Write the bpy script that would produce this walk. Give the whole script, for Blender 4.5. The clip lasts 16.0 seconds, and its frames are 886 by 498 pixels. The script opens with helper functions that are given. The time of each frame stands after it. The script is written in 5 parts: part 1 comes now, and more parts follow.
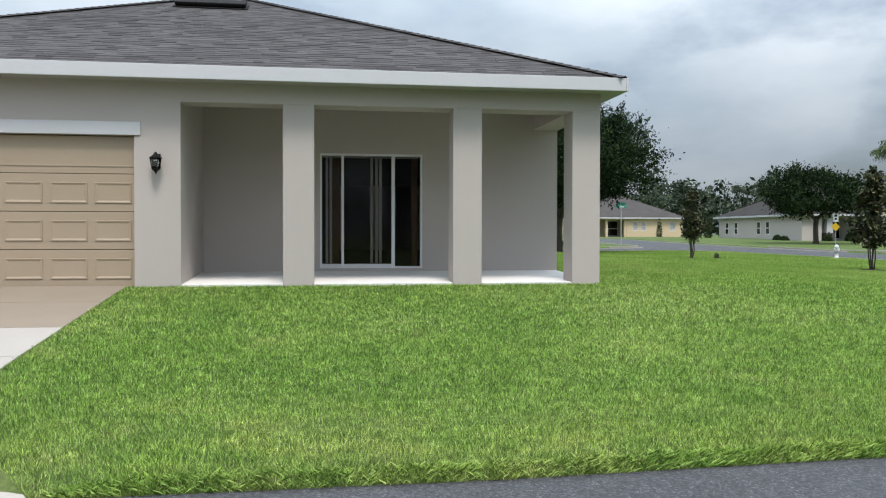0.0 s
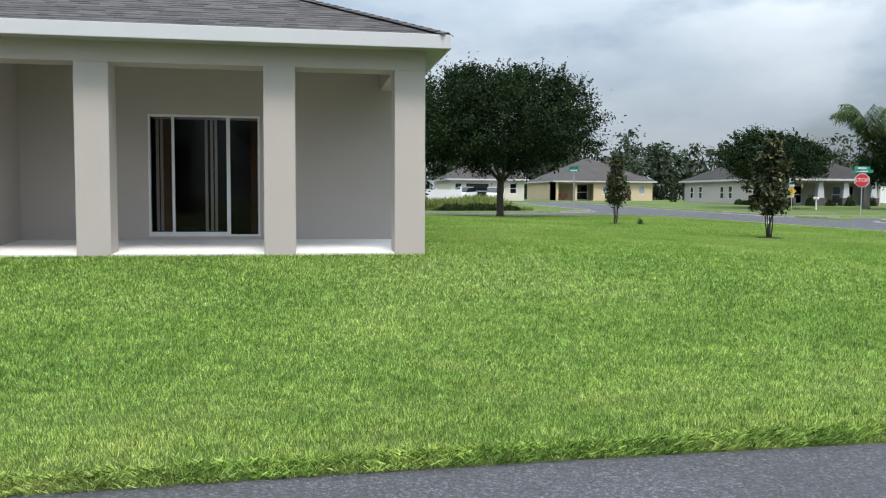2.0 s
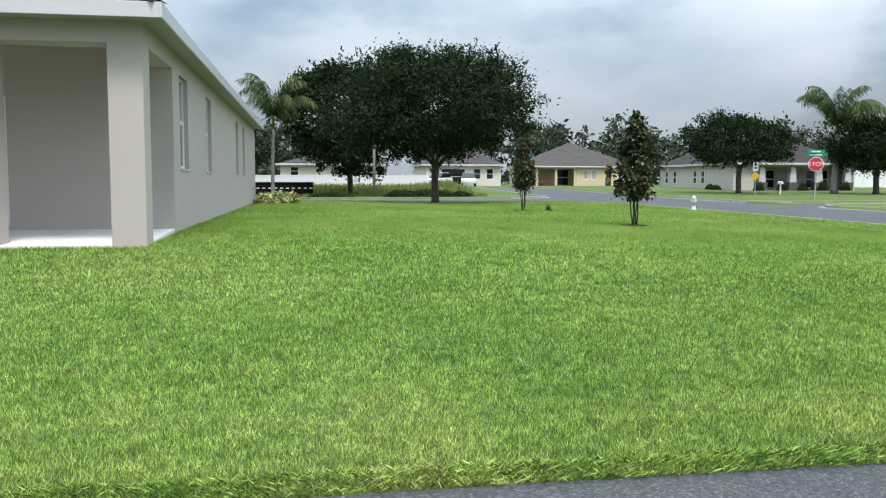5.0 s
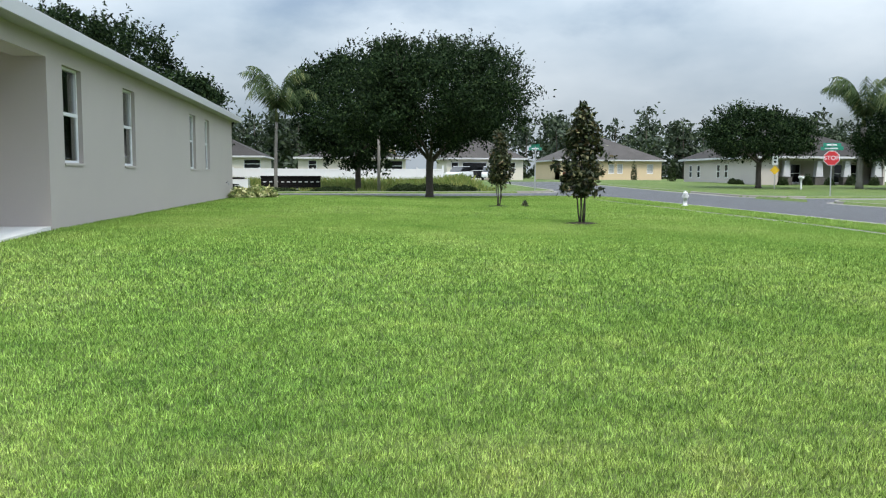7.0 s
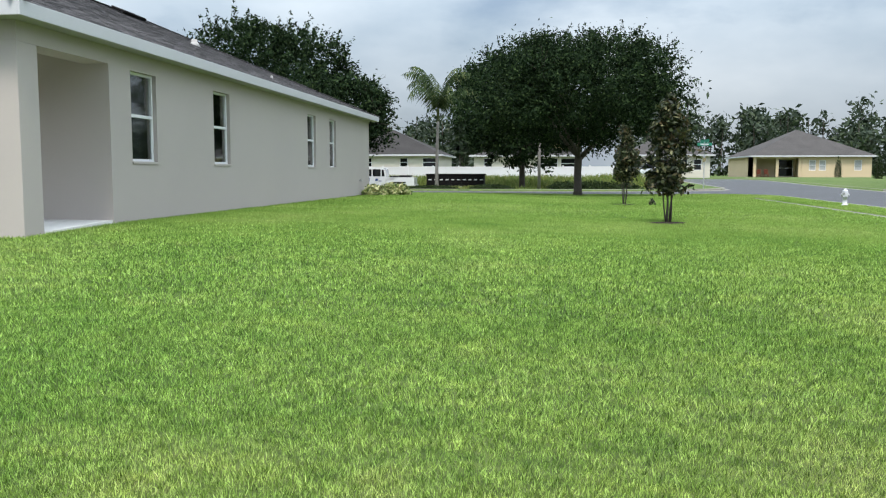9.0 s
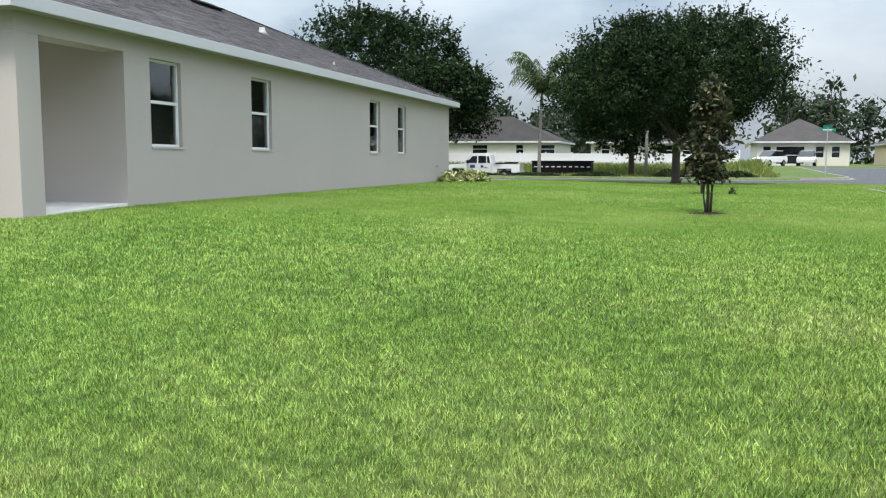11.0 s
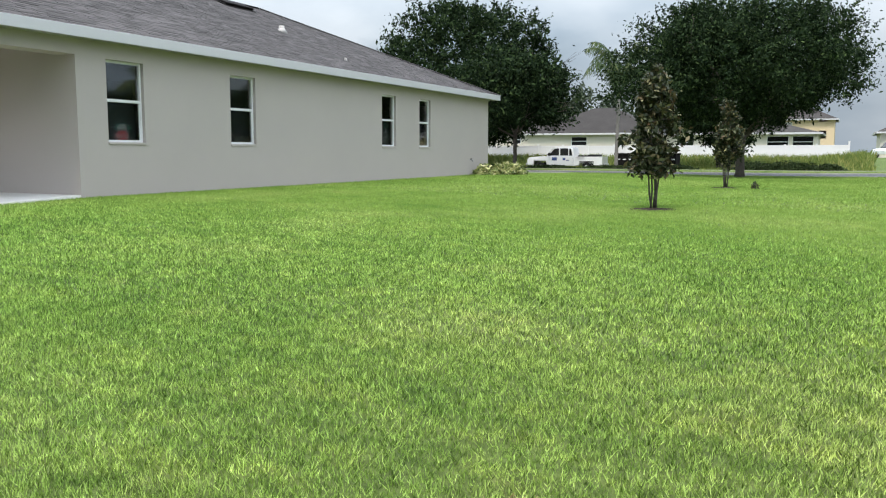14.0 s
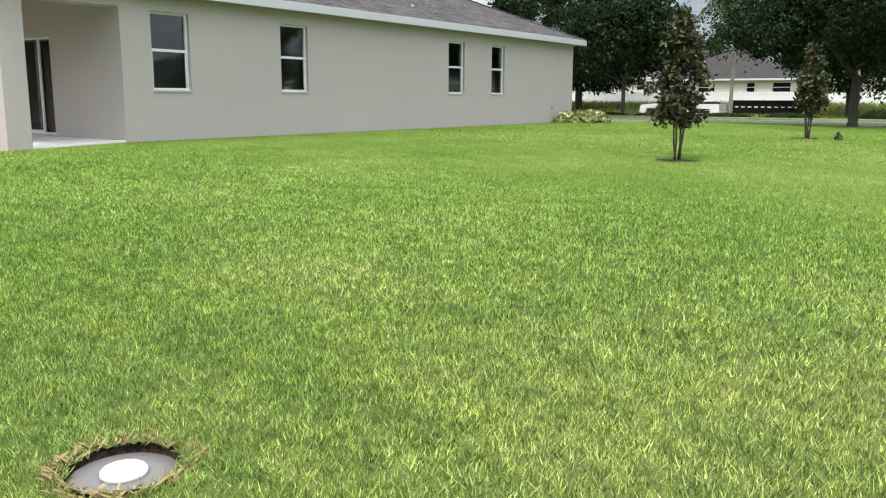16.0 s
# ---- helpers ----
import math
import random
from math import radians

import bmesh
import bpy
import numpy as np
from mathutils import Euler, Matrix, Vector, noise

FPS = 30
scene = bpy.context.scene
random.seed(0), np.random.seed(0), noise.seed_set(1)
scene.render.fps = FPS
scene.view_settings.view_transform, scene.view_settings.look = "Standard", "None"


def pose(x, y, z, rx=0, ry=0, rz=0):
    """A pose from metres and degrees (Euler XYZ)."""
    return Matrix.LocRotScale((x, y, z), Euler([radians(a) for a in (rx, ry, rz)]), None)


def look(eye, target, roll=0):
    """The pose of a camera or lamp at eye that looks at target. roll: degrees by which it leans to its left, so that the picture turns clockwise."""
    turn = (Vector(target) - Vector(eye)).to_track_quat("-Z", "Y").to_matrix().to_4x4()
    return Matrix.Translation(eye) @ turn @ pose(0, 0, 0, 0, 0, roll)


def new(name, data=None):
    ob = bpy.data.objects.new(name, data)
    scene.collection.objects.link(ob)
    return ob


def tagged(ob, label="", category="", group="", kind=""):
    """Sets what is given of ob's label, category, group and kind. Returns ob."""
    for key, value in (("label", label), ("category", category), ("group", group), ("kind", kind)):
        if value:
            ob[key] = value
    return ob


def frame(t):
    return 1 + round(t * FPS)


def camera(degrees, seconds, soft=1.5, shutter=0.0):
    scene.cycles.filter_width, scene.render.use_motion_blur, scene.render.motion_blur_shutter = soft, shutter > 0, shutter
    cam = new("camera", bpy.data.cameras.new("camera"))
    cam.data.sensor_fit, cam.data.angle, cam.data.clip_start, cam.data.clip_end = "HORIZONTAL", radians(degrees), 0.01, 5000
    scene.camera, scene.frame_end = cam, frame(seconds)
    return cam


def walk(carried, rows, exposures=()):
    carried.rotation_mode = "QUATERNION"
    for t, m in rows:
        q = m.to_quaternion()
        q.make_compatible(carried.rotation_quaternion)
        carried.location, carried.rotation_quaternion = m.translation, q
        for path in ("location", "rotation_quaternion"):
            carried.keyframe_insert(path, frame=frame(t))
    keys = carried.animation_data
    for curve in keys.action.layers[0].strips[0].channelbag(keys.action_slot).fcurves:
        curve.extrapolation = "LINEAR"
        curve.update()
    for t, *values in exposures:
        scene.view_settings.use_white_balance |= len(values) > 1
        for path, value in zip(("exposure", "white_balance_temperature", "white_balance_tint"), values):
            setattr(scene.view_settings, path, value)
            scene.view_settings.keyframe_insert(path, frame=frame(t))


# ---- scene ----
cam = camera(56.2, 16.0, soft=1.2)
PATH = [
    (0, (0.222, -0.92, 1.754), (0.517, 1.058, 1.719), 0.1),
    (0.5, (0.824, -0.786, 1.79), (1.136, 1.189, 1.737), 0.2),
    (1, (1.46, -0.699, 1.789), (1.781, 1.273, 1.712), 0.1),
    (1.5, (2.183, -0.574, 1.823), (2.505, 1.397, 1.72), 0.2),
    (2, (2.819, -0.584, 1.835), (3.146, 1.386, 1.71), 0.3),
    (2.5, (3.454, -0.422, 1.832), (3.79, 1.544, 1.691), 0.3),
    (3, (4.104, -0.314, 1.827), (4.445, 1.651, 1.68), 0.3),
    (3.5, (4.748, -0.174, 1.815), (5.083, 1.793, 1.666), 0.2),
    (4, (5.431, -0.058, 1.785), (5.754, 1.91, 1.636), -0.0),
    (4.5, (6.101, -0.059, 1.817), (6.419, 1.91, 1.663), 0.0),
    (5, (6.733, 0.003, 1.849), (7.045, 1.972, 1.69), 0.1),
    (5.2, (7.01, 0.036, 1.865), (7.32, 2.006, 1.704), 0.0),
    (7.3, (9.499, 0.661, 1.887), (9.663, 2.646, 1.711), 0.3),
    (7.5, (9.746, 0.678, 1.869), (9.836, 2.668, 1.694), 0.2),
    (8, (10.381, 0.76, 1.85), (10.279, 2.75, 1.674), 0.1),
    (8.5, (11.019, 0.837, 1.867), (10.805, 2.818, 1.692), 0.1),
    (9, (11.786, 0.937, 1.864), (11.528, 2.912, 1.684), 0.0),
    (9.2, (12.016, 0.971, 1.854), (11.756, 2.945, 1.668), 0.0),
    (11.3, (14.15, 1.94, 1.847), (13.486, 3.814, 1.631), 0.1),
    (11.5, (14.34, 2.041, 1.842), (13.614, 3.892, 1.625), -0.0),
    (12, (14.899, 2.292, 1.88), (14.079, 4.104, 1.664), -0.0),
    (12.5, (15.489, 2.448, 1.906), (14.637, 4.244, 1.691), -0.0),
    (13, (16.102, 2.639, 1.928), (15.24, 4.431, 1.712), -0.0),
    (13.5, (16.746, 2.757, 1.917), (15.883, 4.548, 1.698), 0.0),
    (14, (17.271, 2.944, 1.897), (16.411, 4.735, 1.666), 0.1),
    (14.5, (17.769, 3.162, 1.88), (16.898, 4.944, 1.621), 0.2),
    (15, (18.291, 3.425, 1.87), (17.382, 5.18, 1.565), 0.3),
    (15.5, (18.695, 3.664, 1.909), (17.698, 5.364, 1.567), 0.3),
    (16, (19.208, 3.955, 1.936), (18.079, 5.566, 1.579), 0.2),
]
walk(cam, [(t, look(eye, target, roll)) for t, eye, target, roll in PATH],
     exposures=[(0.0, 0.30, 6600, 13), (2.0, 0.47, 6600, 13), (5.0, 0.56, 6550, 12), (9.0, 0.58, 6600, 12), (12.5, 0.70, 6700, 13), (14.5, 0.73, 6850, 14), (16.0, 0.84, 7100, 15)])

# ---- world, sun, exposure ----
SUN_EL, SUN_AZ = 64.0, 172.0          # height, and bearing clockwise from +y
world = bpy.data.worlds.new("overcast_sky")
scene.world = world
world.use_nodes = True


def build_sky():
    nt = world.node_tree
    nt.nodes.clear()
    N, L = nt.nodes.new, nt.links.new
    out, bg = N("ShaderNodeOutputWorld"), N("ShaderNodeBackground")
    sky = N("ShaderNodeTexSky")
    sky.sky_type, sky.sun_disc = "NISHITA", False
    sky.sun_elevation, sky.sun_rotation = radians(SUN_EL), radians(SUN_AZ)
    sky.air_density, sky.dust_density, sky.ozone_density = 1.0, 1.5, 1.0
    co, mp = N("ShaderNodeTexCoord"), N("ShaderNodeMapping")
    mp.inputs["Scale"].default_value = (1.0, 1.0, 2.2)
    mp.inputs["Location"].default_value = (0.35, 0.1, 0.0)
    L(co.outputs["Generated"], mp.inputs["Vector"])
    big, fine = N("ShaderNodeTexNoise"), N("ShaderNodeTexNoise")
    for n, s, d, r in ((big, 2.6, 6, 0.5), (fine, 2.9, 7, 0.55)):
        n.inputs["Scale"].default_value, n.inputs["Detail"].default_value, n.inputs["Roughness"].default_value = s, d, r
        L(mp.outputs["Vector"], n.inputs["Vector"])
    shade = N("ShaderNodeValToRGB")      # lit and dark undersides of the cloud
    shade.color_ramp.elements[0].position, shade.color_ramp.elements[0].color = 0.36, (4.2, 5.45, 6.6, 1)
    shade.color_ramp.elements[1].position, shade.color_ramp.elements[1].color = 0.66, (8.0, 9.1, 9.9, 1)
    L(big.outputs["Fac"], shade.inputs["Fac"])
    cover = N("ShaderNodeValToRGB")      # where the blue shows through
    cover.color_ramp.elements[0].position, cover.color_ramp.elements[0].color = 0.34, (0.30, 0.30, 0.30, 1)
    cover.color_ramp.elements[1].position, cover.color_ramp.elements[1].color = 0.48, (0.97, 0.97, 0.97, 1)
    L(fine.outputs["Fac"], cover.inputs["Fac"])
    mix = N("ShaderNodeMix")
    mix.data_type = "RGBA"
    L(cover.outputs["Color"], mix.inputs["Factor"])
    L(sky.outputs["Color"], mix.inputs["A"])
    L(shade.outputs["Color"], mix.inputs["B"])
    # an overcast sky is about three times as bright overhead as at the horizon
    xyz, up = N("ShaderNodeSeparateXYZ"), N("ShaderNodeMapRange")
    L(co.outputs["Generated"], xyz.inputs["Vector"])
    L(xyz.outputs["Z"], up.inputs["Value"])
    for key, v in (("From Min", 0.05), ("From Max", 1.0), ("To Min", 0.50), ("To Max", 3.1)):
        up.inputs[key].default_value = v
    gain = N("ShaderNodeVectorMath")
    gain.operation = "SCALE"
    L(mix.outputs["Result"], gain.inputs[0])
    L(up.outputs["Result"], gain.inputs["Scale"])
    L(gain.outputs["Vector"], bg.inputs["Color"])
    bg.inputs["Strength"].default_value = 0.089
    L(bg.outputs["Background"], out.inputs["Surface"])


build_sky()
sun = new("sun", bpy.data.lights.new("sun", "SUN"))
sun.data.energy, sun.data.angle, sun.data.color = 2.55, radians(14), (1.0, 0.96, 0.9)
_a, _e = radians(SUN_AZ), radians(SUN_EL)
sun.matrix_world = look((0, 0, 40), Vector((0, 0, 40)) - Vector((math.sin(_a) * math.cos(_e), math.cos(_a) * math.cos(_e), math.sin(_e))))


# ---- materials ----
def ramp_of(nt, fac, stops):
    r = nt.nodes.new("ShaderNodeValToRGB")
    r.color_ramp.elements[0].position, r.color_ramp.elements[0].color = stops[0][0], (*stops[0][1], 1)
    r.color_ramp.elements[1].position, r.color_ramp.elements[1].color = stops[-1][0], (*stops[-1][1], 1)
    for p, c in stops[1:-1]:
        r.color_ramp.elements.new(p).color = (*c, 1)
    nt.links.new(fac, r.inputs["Fac"])
    return r.outputs["Color"]


def noise_of(nt, scale, detail=4.0, rough=0.55, stretch=None):
    co = nt.nodes.new("ShaderNodeNewGeometry")
    vec = co.outputs["Position"]
    if stretch:
        mp = nt.nodes.new("ShaderNodeMapping")
        mp.inputs["Scale"].default_value = stretch
        nt.links.new(vec, mp.inputs["Vector"])
        vec = mp.outputs["Vector"]
    n = nt.nodes.new("ShaderNodeTexNoise")
    n.inputs["Scale"].default_value, n.inputs["Detail"].default_value, n.inputs["Roughness"].default_value = scale, detail, rough
    nt.links.new(vec, n.inputs["Vector"])
    return n.outputs["Fac"]


def mixed(nt, fac, a, b, mode="MIX"):
    m = nt.nodes.new("ShaderNodeMix")
    m.data_type, m.blend_type = "RGBA", mode
    for sock, v in ((m.inputs["Factor"], fac), (m.inputs["A"], a), (m.inputs["B"], b)):
        if isinstance(v, (int, float)):
            sock.default_value = v
        elif isinstance(v, tuple):
            sock.default_value = (*v, 1)
        else:
            nt.links.new(v, sock)
    return m.outputs["Result"]


def start(name):
    m = bpy.data.materials.new(name)
    m.use_nodes = True
    return m, m.node_tree, m.node_tree.nodes["Principled BSDF"]


def lit(c, k):
    return tuple(min(1.0, v * k) for v in c)


def surface(name, colour, rough=0.8, grain=30.0, stain=0.7, vary=0.12, bump=0.15, depth=0.01, metal=0.0, each=0.0, stretch=None, coat=0.0):
    """Paint, plaster, concrete or metal: large stains times fine grain, with fine relief."""
    m, nt, bsdf = start(name)
    large = ramp_of(nt, noise_of(nt, stain, 5, 0.6, stretch), [(0.3, lit(colour, 1 - vary)), (0.7, lit(colour, 1 + vary))])
    fine = noise_of(nt, grain, 3, 0.6)
    col = mixed(nt, 0.5, large, ramp_of(nt, fine, [(0.25, lit(colour, 1 - vary * 1.3)), (0.75, lit(colour, 1 + vary * 1.3))]))
    if each:
        info = nt.nodes.new("ShaderNodeObjectInfo")
        col = mixed(nt, 1.0, col, ramp_of(nt, info.outputs["Random"], [(0.0, (1 - each,) * 3), (1.0, (1.0,) * 3)]), "MULTIPLY")
    nt.links.new(col, bsdf.inputs["Base Color"])
    bsdf.inputs["Roughness"].default_value, bsdf.inputs["Metallic"].default_value = rough, metal
    bsdf.inputs["Coat Weight"].default_value = coat
    if bump:
        b = nt.nodes.new("ShaderNodeBump")
        b.inputs["Strength"].default_value, b.inputs["Distance"].default_value = bump, depth
        nt.links.new(fine, b.inputs["Height"])
        nt.links.new(b.outputs["Normal"], bsdf.inputs["Normal"])
    return m


def lawn_colour(nt, gain=1.0, tufts=1.0):
    """Patchy mown turf: mid green, darker and yellowed drifts, small straw spots."""
    drift = ramp_of(nt, noise_of(nt, 0.32, 4, 0.55), [(0.34, lit((0.176, 0.278, 0.064), gain)), (0.5, lit((0.213, 0.312, 0.078), gain)), (0.66, lit((0.262, 0.345, 0.102), gain))])
    patch = ramp_of(nt, noise_of(nt, 2.6, 6, 0.7, (0.6, 1.5, 1.0)), [(0.30, (0.66, 0.76, 0.70)), (0.55, (1.0, 1.0, 1.0)), (0.75, (1.22, 1.10, 1.05))])
    col = mixed(nt, 1.0, drift, patch, "MULTIPLY")
    tuft = ramp_of(nt, noise_of(nt, 9.0, 4, 0.65), [(0.34, (0.66, 0.72, 0.62)), (0.5, (1.0, 1.0, 0.98)), (0.66, (1.34, 1.28, 1.34))])
    col = mixed(nt, tufts, col, tuft, "MULTIPLY")
    geo, xyz, dry = nt.nodes.new("ShaderNodeNewGeometry"), nt.nodes.new("ShaderNodeSeparateXYZ"), nt.nodes.new("ShaderNodeMapRange")
    nt.links.new(geo.outputs["Position"], xyz.inputs["Vector"])
    nt.links.new(xyz.outputs["X"], dry.inputs["Value"])
    for key, v in (("From Min", 8.0), ("From Max", 19.0), ("To Min", 0.0), ("To Max", 0.75)):
        dry.inputs[key].default_value = v
    far, dryness = nt.nodes.new("ShaderNodeMapRange"), nt.nodes.new("ShaderNodeMath")
    dryness.operation = "MULTIPLY"
    nt.links.new(xyz.outputs["Y"], far.inputs["Value"])
    for key, v in (("From Min", 8.0), ("From Max", 14.0), ("To Min", 1.0), ("To Max", 0.0)):
        far.inputs[key].default_value = v
    nt.links.new(dry.outputs["Result"], dryness.inputs[0])
    nt.links.new(far.outputs["Result"], dryness.inputs[1])
    col = mixed(nt, dryness.outputs["Value"], col, mixed(nt, 1.0, col, (0.97, 0.83, 0.88), "MULTIPLY"))
    # paler, drier turf along the lane
    edge, band = nt.nodes.new("ShaderNodeMapRange"), nt.nodes.new("ShaderNodeMath")
    band.operation = "MULTIPLY"
    nt.links.new(xyz.outputs["Y"], edge.inputs["Value"])
    for key, v in (("From Min", 4.3), ("From Max", 5.7), ("To Min", 1.0), ("To Max", 0.0)):
        edge.inputs[key].default_value = v
    nt.links.new(edge.outputs["Result"], band.inputs[0])
    nt.links.new(ramp_of(nt, noise_of(nt, 1.1, 4, 0.6), [(0.38, (0.15,) * 3), (0.62, (1.0,) * 3)]), band.inputs[1])
    col = mixed(nt, band.outputs["Value"], col, mixed(nt, 1.0, col, (1.22, 1.06, 1.18), "MULTIPLY"))
    straw = ramp_of(nt, noise_of(nt, 1.3, 5, 0.65), [(0.60, (0.0,) * 3), (0.80, (0.55,) * 3)])
    return mixed(nt, straw, col, lit((0.34, 0.335, 0.13), gain))


def turf():
    m, nt, bsdf = start("turf")
    # the 0.42 gain puts the shade between the blades into the ground colour
    col = mixed(nt, 1.0, lawn_colour(nt, 0.42), ramp_of(nt, noise_of(nt, 28, 5, 0.7), [(0.3, (0.62, 0.62, 0.62)), (0.7, (1.2, 1.2, 1.2))]), "MULTIPLY")
    nt.links.new(col, bsdf.inputs["Base Color"])
    bsdf.inputs["Roughness"].default_value = 0.9
    bsdf.inputs["Specular IOR Level"].default_value = 0.2
    b = nt.nodes.new("ShaderNodeBump")
    b.inputs["Strength"].default_value, b.inputs["Distance"].default_value = 0.6, 0.04
    nt.links.new(noise_of(nt, 22, 6, 0.75), b.inputs["Height"])
    nt.links.new(b.outputs["Normal"], bsdf.inputs["Normal"])
    return m


def leafy(name, stops, rough=0.55, clear=0.25, lawn=False, shine=0.3, tufts=1.0):
    """Leaves or blades: each island its own tone, with some light let through."""
    m, nt, bsdf = start(name)
    geo = nt.nodes.new("ShaderNodeNewGeometry")
    tone = ramp_of(nt, geo.outputs["Random Per Island"], stops)
    if lawn:
        tone = mixed(nt, 1.0, lawn_colour(nt, 1.0, tufts), tone, "MULTIPLY")
    nt.links.new(tone, bsdf.inputs["Base Color"])
    bsdf.inputs["Roughness"].default_value = rough
    bsdf.inputs["Specular IOR Level"].default_value = shine
    tr, mx = nt.nodes.new("ShaderNodeBsdfTranslucent"), nt.nodes.new("ShaderNodeMixShader")
    mx.inputs["Fac"].default_value = clear
    nt.links.new(tone, tr.inputs["Color"])
    nt.links.new(bsdf.outputs["BSDF"], mx.inputs[1])
    nt.links.new(tr.outputs["BSDF"], mx.inputs[2])
    nt.links.new(mx.outputs["Shader"], nt.nodes["Material Output"].inputs["Surface"])
    return m


def asphalt():
    m, nt, bsdf = start("asphalt")
    base = ramp_of(nt, noise_of(nt, 0.5, 5, 0.6), [(0.3, (0.040, 0.041, 0.045)), (0.7, (0.056, 0.057, 0.063))])
    grit = noise_of(nt, 52, 6, 0.85)
    col = mixed(nt, 1.0, base, ramp_of(nt, grit, [(0.40, (0.28,) * 3), (0.50, (0.75,) * 3), (0.57, (1.5,) * 3), (0.65, (4.6,) * 3)]), "MULTIPLY")
    nt.links.new(col, bsdf.inputs["Base Color"])
    bsdf.inputs["Roughness"].default_value = 0.8
    b = nt.nodes.new("ShaderNodeBump")
    b.inputs["Strength"].default_value, b.inputs["Distance"].default_value = 0.5, 0.006
    nt.links.new(grit, b.inputs["Height"])
    nt.links.new(b.outputs["Normal"], bsdf.inputs["Normal"])
    return m


def shingles(name, colour):
    m, nt, bsdf = start(name)
    info, geo = nt.nodes.new("ShaderNodeObjectInfo"), nt.nodes.new("ShaderNodeNewGeometry")
    add = nt.nodes.new("ShaderNodeMath")
    add.operation = "ADD"
    nt.links.new(info.outputs["Random"], add.inputs[0])
    nt.links.new(geo.outputs["Random Per Island"], add.inputs[1])
    wrap = nt.nodes.new("ShaderNodeMath")
    wrap.operation = "FRACT"
    nt.links.new(add.outputs["Value"], wrap.inputs[0])
    tone = ramp_of(nt, wrap.outputs["Value"], [(0.0, lit(colour, 0.72)), (0.5, colour), (1.0, lit(colour, 1.3))])
    grit = noise_of(nt, 90, 3, 0.7)
    col = mixed(nt, 1.0, tone, ramp_of(nt, grit, [(0.3, (0.75,) * 3), (0.7, (1.25,) * 3)]), "MULTIPLY")
    col = mixed(nt, 1.0, col, ramp_of(nt, noise_of(nt, 0.6, 4, 0.6), [(0.3, (0.85,) * 3), (0.7, (1.12,) * 3)]), "MULTIPLY")
    nt.links.new(col, bsdf.inputs["Base Color"])
    bsdf.inputs["Roughness"].default_value = 0.95
    bsdf.inputs["Specular IOR Level"].default_value = 0.15
    b = nt.nodes.new("ShaderNodeBump")
    b.inputs["Strength"].default_value, b.inputs["Distance"].default_value = 0.4, 0.004
    nt.links.new(grit, b.inputs["Height"])
    nt.links.new(b.outputs["Normal"], bsdf.inputs["Normal"])
    return m


def glass(name, tint=(0.75, 0.8, 0.8), rough=0.02, ior=1.45):
    m, nt, bsdf = start(name)
    bsdf.inputs["Base Color"].default_value = (*tint, 1)
    bsdf.inputs["Roughness"].default_value = rough
    bsdf.inputs["Transmission Weight"].default_value = 1.0
    bsdf.inputs["IOR"].default_value = ior
    return m


